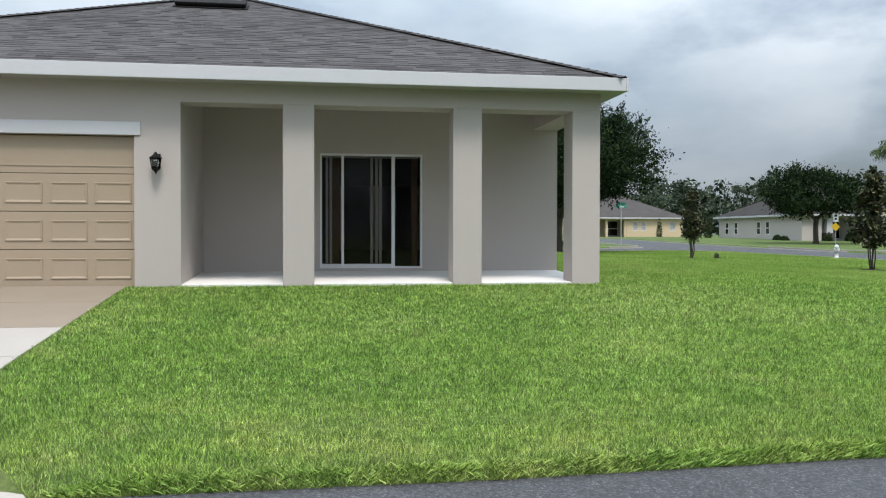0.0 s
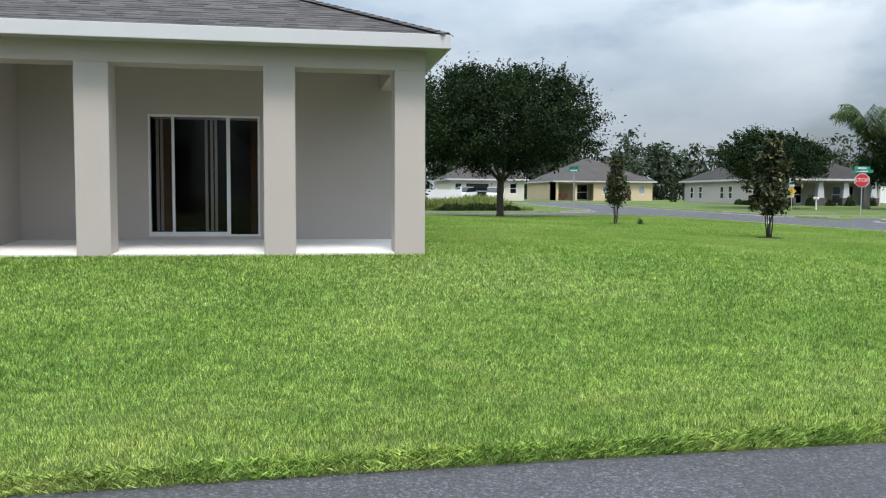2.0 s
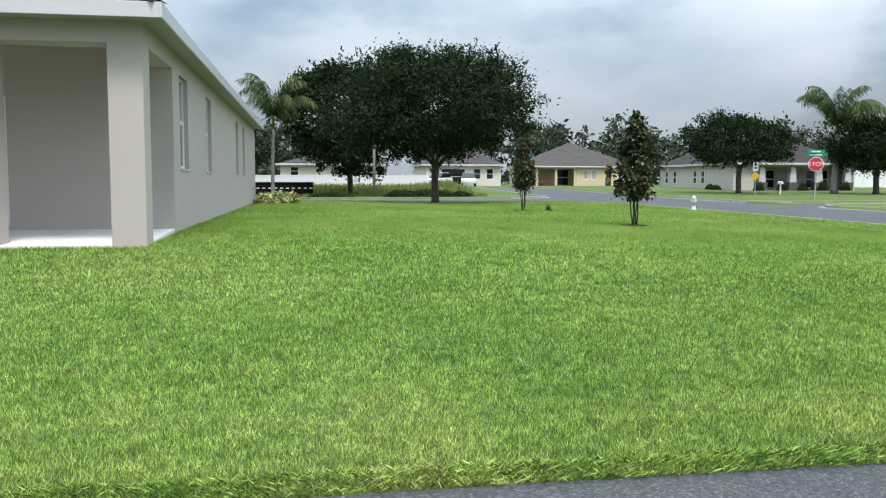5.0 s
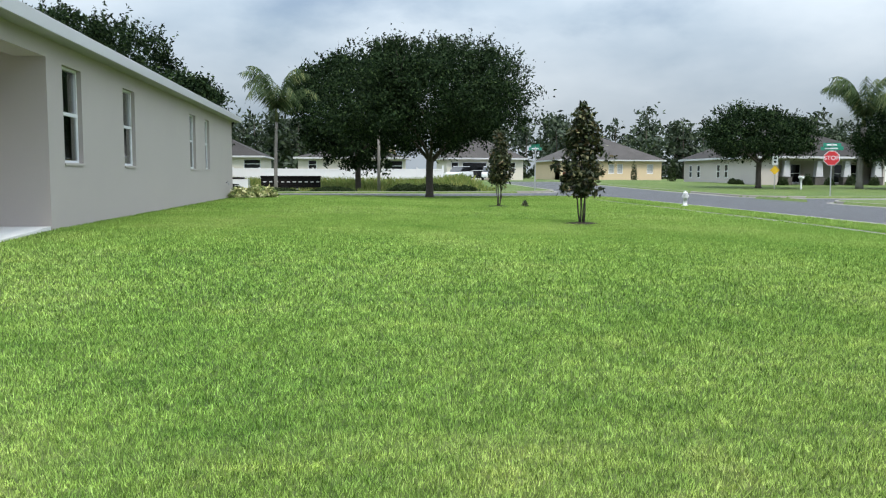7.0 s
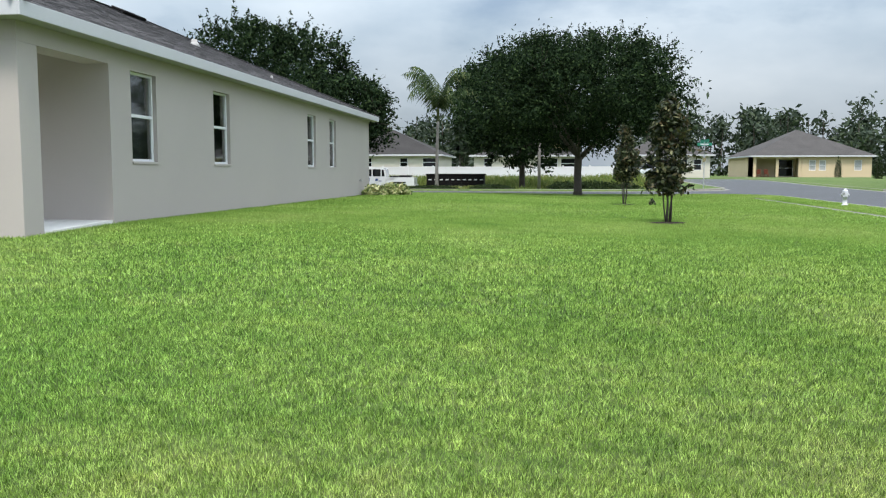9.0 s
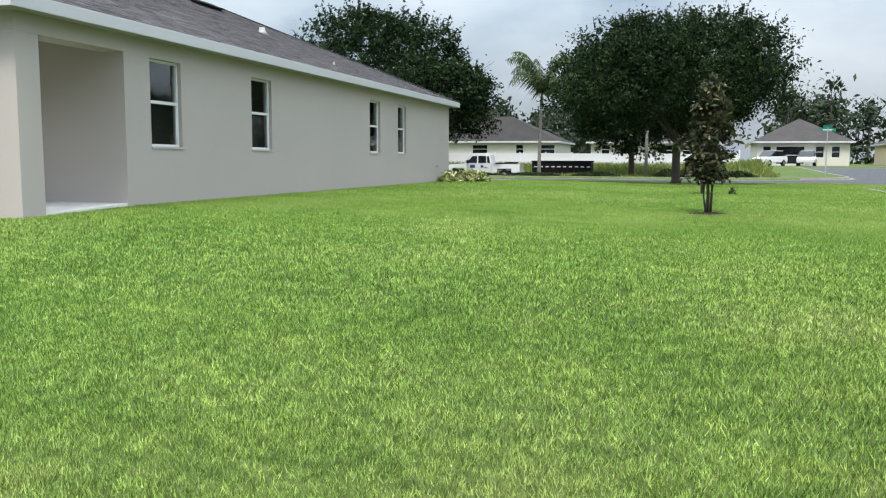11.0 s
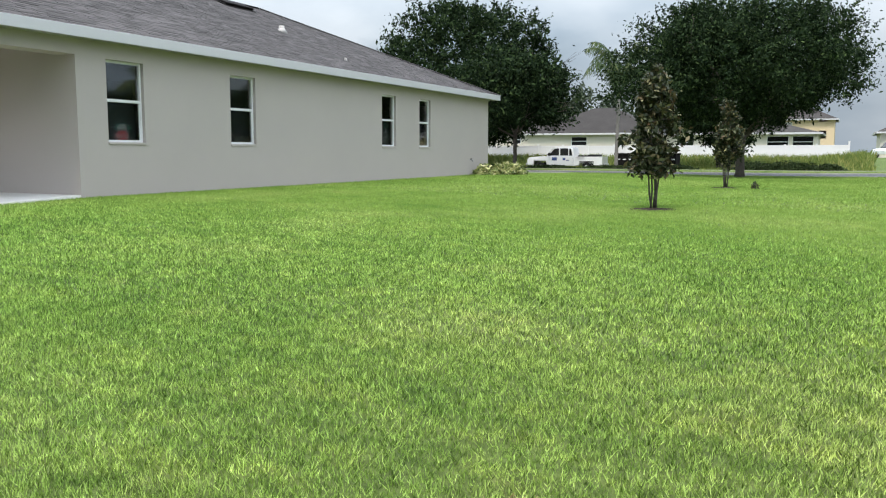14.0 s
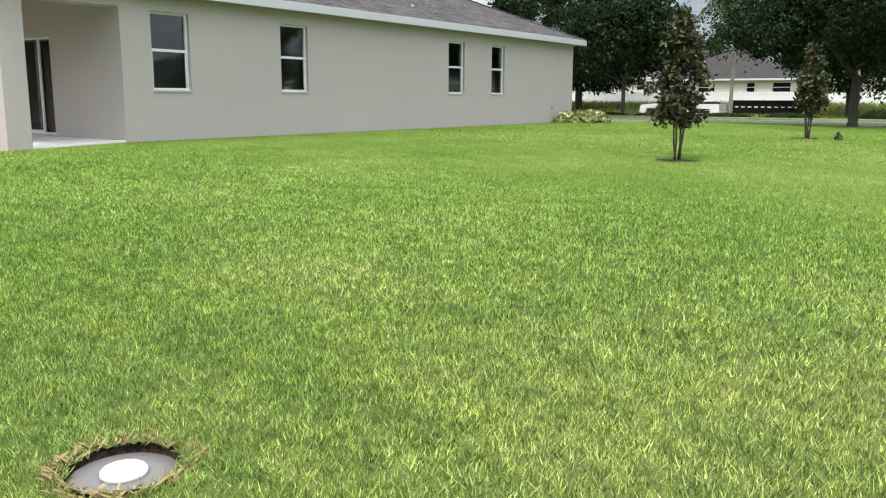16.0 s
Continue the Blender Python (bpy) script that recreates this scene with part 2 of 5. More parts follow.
M = {
    "turf": turf(),
    # bright and dark stops paint blade highlights and shaded gaps, blade by blade
    "blade": leafy("grass_blade", [(0.0, (0.17, 0.25, 0.10)), (0.35, (0.62, 0.72, 0.48)), (0.62, (1.38, 1.46, 1.25)), (0.88, (2.05, 2.10, 2.1)), (1.0, (2.7, 2.5, 2.9))], 0.7, 0.3, lawn=True, shine=0.12),
    "blade_far": leafy("far_grass_blade", [(0.0, (0.82, 0.86, 0.74)), (0.5, (1.08, 1.12, 0.98)), (1.0, (1.34, 1.38, 1.26))], 0.7, 0.3, lawn=True, shine=0.08, tufts=0.15),
    "asphalt": asphalt(),
    "old_concrete": surface("aged_concrete", (0.215, 0.172, 0.128), 0.85, 60, 0.8, 0.14, 0.25, 0.004),
    "pavement": surface("pavement_concrete", (0.15, 0.143, 0.125), 0.85, 60, 0.8, 0.12, 0.25, 0.004),
    # kerb concrete toned down: the oak's shade is put into its colour
    "kerb": surface("shade_toned_kerb", (0.20, 0.188, 0.165), 0.9, 60, 0.8, 0.14, 0.25, 0.004),
    "curtained": surface("curtained_window", (0.40, 0.40, 0.40), 0.2, 20, 1.0, 0.15, 0.0),
    "stone": surface("stacked_stone", (0.085, 0.078, 0.072), 0.9, 12, 3.0, 0.5, 0.8, 0.02),
    "concrete": surface("concrete", (0.335, 0.305, 0.272), 0.85, 60, 0.8, 0.14, 0.25, 0.004),
    "slab": surface("slab_concrete", (0.70, 0.68, 0.65), 0.75, 50, 1.2, 0.06, 0.12, 0.003),
    "stucco": surface("stucco", (0.43, 0.384, 0.356), 0.92, 85, 0.5, 0.05, 0.45, 0.006),
    "white": surface("white_paint", (0.50, 0.50, 0.52), 0.45, 40, 1.5, 0.04, 0.05, 0.003),
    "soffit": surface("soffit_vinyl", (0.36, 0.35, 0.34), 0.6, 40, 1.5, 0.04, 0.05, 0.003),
    "vinyl": surface("white_vinyl", (0.70, 0.70, 0.71), 0.4, 40, 2.0, 0.03, 0.03, 0.002),
    "garage": surface("garage_door_paint", (0.335, 0.262, 0.185), 0.5, 45, 1.4, 0.05, 0.06, 0.003),
    "shingle": shingles("roof_shingle", (0.069, 0.065, 0.066)),
    "shingle_brown": shingles("brown_shingle", (0.052, 0.048, 0.046)),
    "black": surface("black_metal", (0.010, 0.009, 0.009), 0.75, 60, 3.0, 0.3, 0.1, 0.002),
    "steel": surface("galvanised_steel", (0.42, 0.43, 0.44), 0.45, 60, 3.0, 0.12, 0.08, 0.002, 0.7),
    "glass": glass("window_glass", ior=1.85),
    "door_glass": glass("tinted_door_glass", (0.62, 0.60, 0.58), 0.02, 1.25),
    # near-black so the rooms look unlit: their shade is in the colour
    "room_shade": surface("painted_room_shade", (0.035, 0.028, 0.024), 0.9, 20, 1.0, 0.2),
    "blind": surface("grey_vertical_blind", (0.55, 0.54, 0.53), 0.7, 40, 2.0, 0.08),
    # fly screen; the same near-black also paints the far houses' unlit rooms
    "screen": surface("fly_screen_and_room_shade", (0.028, 0.030, 0.032), 0.7, 400, 2.0, 0.2),
    "bark": surface("tree_bark", (0.075, 0.062, 0.052), 0.95, 14, 2.0, 0.35, 0.8, 0.03, stretch=(1, 1, 0.3)),
    "palm_bark": surface("palm_trunk", (0.20, 0.185, 0.165), 0.9, 20, 2.5, 0.25, 0.6, 0.02),
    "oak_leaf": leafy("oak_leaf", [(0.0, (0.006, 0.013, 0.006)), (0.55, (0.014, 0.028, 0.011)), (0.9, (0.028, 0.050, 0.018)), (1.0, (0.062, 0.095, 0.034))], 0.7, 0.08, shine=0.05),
    "far_leaf": leafy("far_leaf", [(0.0, (0.015, 0.027, 0.014)), (0.6, (0.026, 0.042, 0.020)), (1.0, (0.052, 0.075, 0.034))], 0.6, 0.15),
    "palm_leaf": leafy("palm_leaf", [(0.0, (0.022, 0.042, 0.016)), (0.7, (0.055, 0.088, 0.032)), (1.0, (0.15, 0.17, 0.065))], 0.65, 0.25, shine=0.12),
    # the two palest stops paint glints on the glossy leaves as colour
    "holly_leaf": leafy("glossy_dark_leaf", [(0.0, (0.010, 0.016, 0.008)), (0.45, (0.026, 0.036, 0.014)), (0.72, (0.052, 0.066, 0.024)), (0.88, (0.080, 0.050, 0.024)), (0.95, (0.15, 0.15, 0.07)), (1.0, (0.24, 0.23, 0.12))], 0.5, 0.1, shine=0.2),
    "shrub_leaf": leafy("variegated_leaf", [(0.0, (0.06, 0.10, 0.03)), (0.45, (0.20, 0.25, 0.07)), (0.7, (0.45, 0.46, 0.20)), (1.0, (0.68, 0.64, 0.38))], 0.4, 0.2),
    "hedge_leaf": leafy("hedge_leaf", [(0.0, (0.012, 0.022, 0.009)), (1.0, (0.045, 0.070, 0.024))], 0.7, 0.12, shine=0.1),
    "tall_grass": leafy("tall_grass", [(0.0, (0.10, 0.15, 0.03)), (0.7, (0.18, 0.23, 0.055)), (1.0, (0.30, 0.29, 0.09))], 0.6, 0.25),
    "mulch": surface("mulch", (0.030, 0.021, 0.016), 0.95, 30, 3.0, 0.5, 1.0, 0.03),
    "yellow_wall": surface("pale_yellow_stucco", (0.56, 0.44, 0.29), 0.9, 60, 0.5, 0.05, 0.3, 0.005),
    "grey_wall": surface("grey_stucco", (0.47, 0.43, 0.40), 0.9, 60, 0.5, 0.05, 0.3, 0.005),
    "cream_wall": surface("cream_stucco", (0.58, 0.54, 0.47), 0.9, 60, 0.5, 0.05, 0.3, 0.005),
    "car_white": surface("white_car_paint", (0.72, 0.73, 0.75), 0.25, 40, 2.0, 0.02, 0.0, coat=0.6),
    "car_glass": surface("tinted_glass", (0.012, 0.013, 0.015), 0.06, 20, 1.0, 0.1, 0.0),
    "rubber": surface("tyre_rubber", (0.014, 0.014, 0.015), 0.85, 40, 4.0, 0.2, 0.3, 0.004),
    "sign_red": surface("sign_red", (0.50, 0.025, 0.03), 0.4, 40, 2.0, 0.05, 0.0),
    "sign_green": surface("sign_green", (0.015, 0.20, 0.13), 0.4, 40, 2.0, 0.05, 0.0),
    "sign_yellow": surface("sign_yellow", (0.70, 0.42, 0.02), 0.4, 40, 2.0, 0.05, 0.0),
    "plastic_green": surface("weathered_collar", (0.115, 0.110, 0.108), 0.6, 50, 4.0, 0.2, 0.2, 0.002),
    "blue": surface("blue_decal", (0.03, 0.06, 0.20), 0.5, 40, 2.0, 0.05, 0.0),
    "orange": surface("faded_orange_plastic", (0.42, 0.09, 0.04), 0.5, 40, 2.0, 0.1, 0.0),
    "drape": surface("sheer_curtain", (0.14, 0.07, 0.035), 0.9, 40, 2.0, 0.2),
}

for _key in ("black", "mulch", "rubber", "screen"):      # dull surfaces
    M[_key].node_tree.nodes["Principled BSDF"].inputs["Specular IOR Level"].default_value = 0.12


# ---- building helpers ----
def box(bm, x0, y0, z0, x1, y1, z1, bevel=0.0):
    made = bmesh.ops.create_cube(bm, size=1.0)
    vs = made["verts"]
    for v in vs:
        v.co = Vector((x0 + (v.co.x + 0.5) * (x1 - x0), y0 + (v.co.y + 0.5) * (y1 - y0), z0 + (v.co.z + 0.5) * (z1 - z0)))
    if bevel:
        edges = list({e for v in vs for e in v.link_edges})
        bmesh.ops.bevel(bm, geom=edges, offset=bevel, segments=2, affect="EDGES", profile=0.6)
    return bm


def boxes(*rows, bevel=0.0):
    bm = bmesh.new()
    for r in rows:
        box(bm, *r, bevel=bevel)
    return bm


def tube(bm, path, radii, sides=8, cap=True):
    """A tapered tube along a list of points."""
    rings = []
    path = [Vector(p) for p in path]
    for i, p in enumerate(path):
        d = (path[min(i + 1, len(path) - 1)] - path[max(i - 1, 0)])
        d = d.normalized() if d.length > 1e-6 else Vector((0, 0, 1))
        u = d.cross(Vector((0, 1, 0.02)) if abs(d.y) < 0.9 else Vector((1, 0, 0))).normalized()
        w = d.cross(u)
        rings.append([bm.verts.new(p + (u * math.cos(k * math.tau / sides) + w * math.sin(k * math.tau / sides)) * radii[i]) for k in range(sides)])
    for a, b in zip(rings, rings[1:]):
        for k in range(sides):
            bm.faces.new((a[k], a[(k + 1) % sides], b[(k + 1) % sides], b[k])).smooth = True
    if cap:
        bm.faces.new(rings[0][::-1])
        bm.faces.new(rings[-1])
    return bm


def lathe(bm, profile, centre=(0, 0, 0), sides=20):
    """A turned body from (radius, height) pairs."""
    return tube(bm, [(centre[0], centre[1], centre[2] + h) for _, h in profile], [max(r, 0.001) for r, _ in profile], sides)


def disc(bm, centre, radius, axis, thick, sides=24):
    """A flat round along an axis."""
    c, a = Vector(centre), Vector(axis).normalized() * thick / 2
    return tube(bm, [c - a, c + a], [radius, radius], sides)


def prism(bm, outline, y0, y1):
    """An outline in x and z, drawn out along y."""
    a, b = [bm.verts.new((x, y0, z)) for x, z in outline], [bm.verts.new((x, y1, z)) for x, z in outline]
    n = len(outline)
    bm.faces.new(a)
    bm.faces.new(b[::-1])
    for i in range(n):
        bm.faces.new((a[i], b[i], b[(i + 1) % n], a[(i + 1) % n]))
    bmesh.ops.recalc_face_normals(bm, faces=bm.faces[:])
    return bm


def part(name, bm, material, parent=None, label=""):
    me = bpy.data.meshes.new(name)
    if isinstance(bm, tuple):
        me.from_pydata(bm[0], [], bm[1])
    else:
        bm.to_mesh(me)
        bm.free()
    me.materials.append(M[material])
    ob = new(name, me)
    if parent:
        ob.parent = parent
    if label:
        tagged(ob, label)
    return ob


def thing(name, label, category, group="", kind="", at=(0, 0, 0), turn=0.0):
    ob = new(name)
    ob.empty_display_size = 0.2
    ob.matrix_basis = pose(*at, 0, 0, turn)
    return tagged(ob, label, category, group, kind)


def quads(name, verts, material, parent=None, sides=4):
    """A mesh from a numpy array of corners, sides in a row making one face."""
    verts = np.asarray(verts, dtype=np.float32).reshape(-1, 3)
    n = len(verts) // sides
    me = bpy.data.meshes.new(name)
    me.vertices.add(len(verts))
    me.vertices.foreach_set("co", verts.ravel())
    me.loops.add(len(verts))
    me.loops.foreach_set("vertex_index", np.arange(len(verts), dtype=np.int32))
    me.polygons.add(n)
    me.polygons.foreach_set("loop_start", np.arange(n, dtype=np.int32) * sides)
    me.update(calc_edges=True)
    me.materials.append(M[material])
    ob = new(name, me)
    if parent:
        ob.parent = parent
    return ob


# ---- ground ----
PROFILE_HOUSE = ((-60, 0.28), (4.0, 0.345), (4.25, 0.385), (5.8, 0.49), (7.2, 0.61), (8.9, 0.76), (11.55, 0.99), (14, 1.04), (32, 1.05), (44, 0.86), (54, 0.92), (57, 0.74), (61, 0.48), (68, 0.5), (80, 0.76), (92, 1.45), (400, 2.0))
PROFILE_LAWN = ((-60, 0.28), (4.0, 0.345), (4.25, 0.385), (7, 0.57), (9.5, 0.71), (12.8, 0.81), (18.3, 0.855), (28.8, 0.86), (44, 0.80), (54, 0.92), (57, 0.74), (61, 0.48), (68, 0.5), (80, 0.76), (92, 1.45), (400, 2.0))
PROFILE_KERB = ((-60, 0.28), (4.0, 0.345), (4.25, 0.385), (7, 0.5), (20, 0.70), (31, 0.77), (44, 0.84), (54, 0.97), (62, 1.08), (80, 1.4), (400, 2.0))
ROAD_EDGE, STREET_W, STREET_E, CROSS_S, CROSS_N, CORNER = 4.0, 22.7, 31.2, 45.0, 53.0, 4.0
STREET_END = 94.0
EAST_S, EAST_N = 38.8, 44.2             # the crossing street east of the junction
WALK_W, WALK_E = 20.35, 20.8           # concrete footway along the street
CLEAN = (16.21, 5.88)                   # the cleanout in the lawn


def smooth01(v):
    v = np.clip(v, 0, 1)
    return v * v * (3 - 2 * v)


def height(x, y):
    """Ground height of lawns and verges."""
    x, y = np.asarray(x, float), np.asarray(y, float)
    rows = [np.interp(y, [p[0] for p in pr], [p[1] for p in pr]) for pr in (PROFILE_HOUSE, PROFILE_LAWN, PROFILE_KERB)]
    a, b = smooth01((x - 6.5) / 7.5), smooth01((x - 14.5) / 7.5)
    dip = 0.10 * np.exp(-((x - CLEAN[0]) ** 2 + (y - CLEAN[1]) ** 2) / 0.9)
    lip = 0.04 * np.clip((x + 1.1) / 0.4, 0, 1) * np.interp(y, (4.0, 4.05, 4.3, 4.9), (0, 1, 0.7, 0))
    trench = 0.05 * ((x > WALK_W) & (x < WALK_E) & (y > 6) & (y < 39.5))
    return (rows[0] * (1 - a) + rows[1] * a) * (1 - b) + rows[2] * b - dip + lip - trench


def on_road(x, y):
    """Whether a place lies on the lane, the street or the cross street."""
    x, y = np.asarray(x, float), np.asarray(y, float)
    lane = (y < ROAD_EDGE) & (y > -4.2)
    street = (x > STREET_W) & (x < STREET_E) & (y < STREET_END)
    cross = (y > np.where(x > STREET_E, EAST_S, CROSS_S)) & (y < np.where(x > STREET_E, EAST_N, CROSS_N))
    d = np.hypot(x - (STREET_W - CORNER), y - (CROSS_S - CORNER))
    fillet = (x > STREET_W - CORNER) & (y > CROSS_S - CORNER) & (x <= STREET_W) & (y <= CROSS_S) & (d > CORNER)
    d2, d3 = np.hypot(x - (STREET_W - 3), y - (CROSS_N + 3)), np.hypot(x - (STREET_E + 3), y - (EAST_N + 3))
    d4 = np.hypot(x - (STREET_E + 3), y - (EAST_S - 3))
    fillet |= (x < STREET_E + 3) & (x >= STREET_E) & (y <= EAST_S) & (y > EAST_S - 3) & (d4 > 3)
    fillet |= (x > STREET_W - 3) & (x <= STREET_W) & (y >= CROSS_N) & (y < CROSS_N + 3) & (d2 > 3)
    fillet |= (x < STREET_E + 3) & (x >= STREET_E) & (y >= EAST_N) & (y < EAST_N + 3) & (d3 > 3)
    return lane | street | cross | fillet


def road_height(x, y):
    return np.where(np.asarray(y) < ROAD_EDGE + 0.01, 0.335, height(x, y) - 0.12)


def lines(*runs):
    out = []
    for a, b, step in runs:
        out += list(np.arange(a, b, step))
    return np.array(sorted(set(round(float(v), 3) for v in out)))


def bent(x, y):
    """The lane's edge is not quite straight: it draws back towards the driveway."""
    return y + (np.interp(x, (-1.0, 1.3, 3.5, 5.3, 7.0, 22.0), (3.75, 3.76, 3.88, 3.95, 3.98, 4.0)) - ROAD_EDGE) * np.exp(-((y - ROAD_EDGE) / 1.2) ** 2)


def sheet(name, xs, ys, zfun, material, keep=None):
    gx, gy = np.meshgrid(xs, ys, indexing="ij")
    z = zfun(gx, gy)
    gy = bent(gx, gy)
    verts = np.stack([gx, gy, z], -1).reshape(-1, 3)
    nx, ny = len(xs), len(ys)
    faces = [(i * ny + j, (i + 1) * ny + j, (i + 1) * ny + j + 1, i * ny + j + 1) for i in range(nx - 1) for j in range(ny - 1)
             if keep is None or keep((xs[i] + xs[i + 1]) / 2, (ys[j] + ys[j + 1]) / 2)]
    ob = part(name, ([tuple(v) for v in verts], faces), material)
    for p in ob.data.polygons:
        p.use_smooth = True
    return ob


def build_ground():
    xs = np.concatenate([lines((-900, -100, 100), (-100, -20, 5), (-20, 18, 0.5), (18, 36, 0.2), (36, 60, 1), (60, 120, 5), (120, 1000, 80)), [STREET_W - 0.02, STREET_E + 0.02]])
    ys = np.concatenate([lines((-400, -40, 40), (-40, -6, 4), (-6, 3, 1), (4.25, 35, 0.5), (35, 56.2, 0.2), (57, 100, 2), (100, 1500, 90)), [-4.25, -4.15, ROAD_EDGE - 0.02, ROAD_EDGE, ROAD_EDGE + 0.05]])
    xs = np.concatenate([xs, np.arange(CLEAN[0] - 0.3, CLEAN[0] + 0.32, 0.03)])
    ys = np.concatenate([ys, np.arange(CLEAN[1] - 0.3, CLEAN[1] + 0.32, 0.03)])
    xs, ys = np.unique(np.round(xs, 3)), np.unique(np.round(ys, 3))
    g = sheet("ground", xs, ys, lambda x, y: np.where(on_road(x, y), road_height(x, y) - 0.06, height(x, y)), "turf", keep=lambda x, y: math.hypot(x - CLEAN[0], y - CLEAN[1]) > 0.232)
    tagged(g, "mown green lawn sloping up to the houses", "ground", kind="structure")
    r = sheet("road_1", lines((-120, 22, 4), (22.7, 22.8, 1)), np.array([-4.15, -2, 0, 2, ROAD_EDGE - 0.01]), lambda x, y: 0 * x + 0.335, "asphalt")
    tagged(r, "dark grey asphalt lane along the lawn", "road", kind="structure")
    xs2 = np.unique(np.concatenate([lines((-120, 0, 10), (0, 18, 2), (18, 23, 0.25), (24, 30, 2), (31.4, 34.5, 0.25), (36, 140, 6)), [STREET_W, STREET_E]]))
    ys2 = np.unique(np.concatenate([lines((-120, 36, 4), (35.6, 48, 0.2), (48, 53, 1), (53.2, 56.3, 0.2), (58, 95, 2)), [CROSS_S, CROSS_N, EAST_S, EAST_N]]))
    r2 = sheet("road_2", xs2, ys2, road_height, "asphalt", keep=lambda x, y: bool(on_road(x, y)) and not (y < ROAD_EDGE + 0.2 and x < STREET_W))
    tagged(r2, "grey asphalt street and crossing beyond the lawn", "road", kind="structure")


build_ground()


def kerb_run(name, pts, label):
    """A concrete kerb with a rounded top and a gutter apron, along a line on the ground."""
    bm = bmesh.new()
    section = ((-0.16, -0.2), (-0.16, 0.0), (-0.03, 0.015), (0.0, -0.01), (0.02, -0.105), (0.34, -0.118), (0.34, -0.2))
    rings = []
    pts = [Vector((*p, float(height(*p)))) for p in pts]
    for i, p in enumerate(pts):
        d = (pts[min(i + 1, len(pts) - 1)] - pts[max(i - 1, 0)])
        d.z = 0
        n = Vector((d.y, -d.x, 0)).normalized()
        rings.append([bm.verts.new(p + n * a + Vector((0, 0, h))) for a, h in section])
    for a, b in zip(rings, rings[1:]):
        for k in range(len(section) - 1):
            bm.faces.new((a[k], a[k + 1], b[k + 1], b[k]))
    ob = part(name, bm, "kerb")
    return tagged(ob, label, "kerb", kind="structure")


def arc(cx, cy, r, a0, a1, n=10):
    return [(cx + r * math.cos(radians(a0 + (a1 - a0) * i / n)), cy + r * math.sin(radians(a0 + (a1 - a0) * i / n))) for i in range(n + 1)]


_near = [(STREET_W, float(v)) for v in range(5, 40, 2)] + arc(STREET_W - CORNER, CROSS_S - CORNER, CORNER, 0, 90) + [(float(v), CROSS_S) for v in range(16, -80, -4)]
kerb_run("kerb_1", _near, "pale concrete kerb round the corner lawn")
kerb_run("kerb_2", [(float(v), CROSS_N) for v in range(-80, 20, 5)] + arc(STREET_W - 3, CROSS_N + 3, 3, -90, 0) + [(STREET_W, float(v)) for v in range(58, 94, 3)], "pale concrete kerb on the far side of the street")
kerb_run("kerb_4", [(STREET_E, float(v)) for v in range(93, 48, -3)] + arc(STREET_E + 3, EAST_N + 3, 3, 180, 270) + [(float(v), EAST_N) for v in range(37, 130, 5)], "pale concrete kerb before the grey house")
kerb_run("kerb_3", [(130.0, EAST_S), (60.0, EAST_S)] + [(float(v), EAST_S) for v in range(50, 34, -3)] + arc(STREET_E + 3, EAST_S - 3, 3, 90, 180) + [(STREET_E, float(v)) for v in range(34, -60, -4)], "pale concrete kerb of the corner across the street")


# ---- the house ----
X0, X1, Y0, Y1 = -7.9, 4.56, 11.55, 33.5     # outer walls
YB, XP = 13.92, -1.765                         # porch back wall and porch side wall
ZF, ZS, ZO, ZT = 0.98, 1.11, 3.67, 4.08      # foot, slab, openings' head, wall top
TH = 0.2


def wall(name, rows, label):
    ob = part(name, boxes(*rows), "stucco")
    return tagged(ob, label, "wall", kind="structure")


def holed(axis, fixed, a0, a1, z0, z1, holes):
    """Boxes of a wall with rectangular openings; axis is the way it runs."""
    rows, cuts = [], sorted(holes)
    at = a0
    for h0, h1, b, t in cuts:
        rows += [(at, h0, z0, z1), (h0, h1, z0, b), (h0, h1, t, z1)]
        at = h1
    rows.append((at, a1, z0, z1))
    f0, f1 = fixed
    return [(r[0], f0, r[2], r[1], f1, r[3]) if axis == "x" else (f0, r[0], r[2], f1, r[1], r[3]) for r in rows if r[1] - r[0] > 1e-4 and r[3] - r[2] > 1e-4]


GAR = (-7.29, -2.41, 0.6, 3.172)
SLIDE = (0.235, 2.06, 1.15, 3.187)
SIDE_WINDOWS = ((14.62, 15.56), (18.17, 19.08), (25.12, 26.00), (27.60, 28.42))
WZ = (2.085, 3.645)


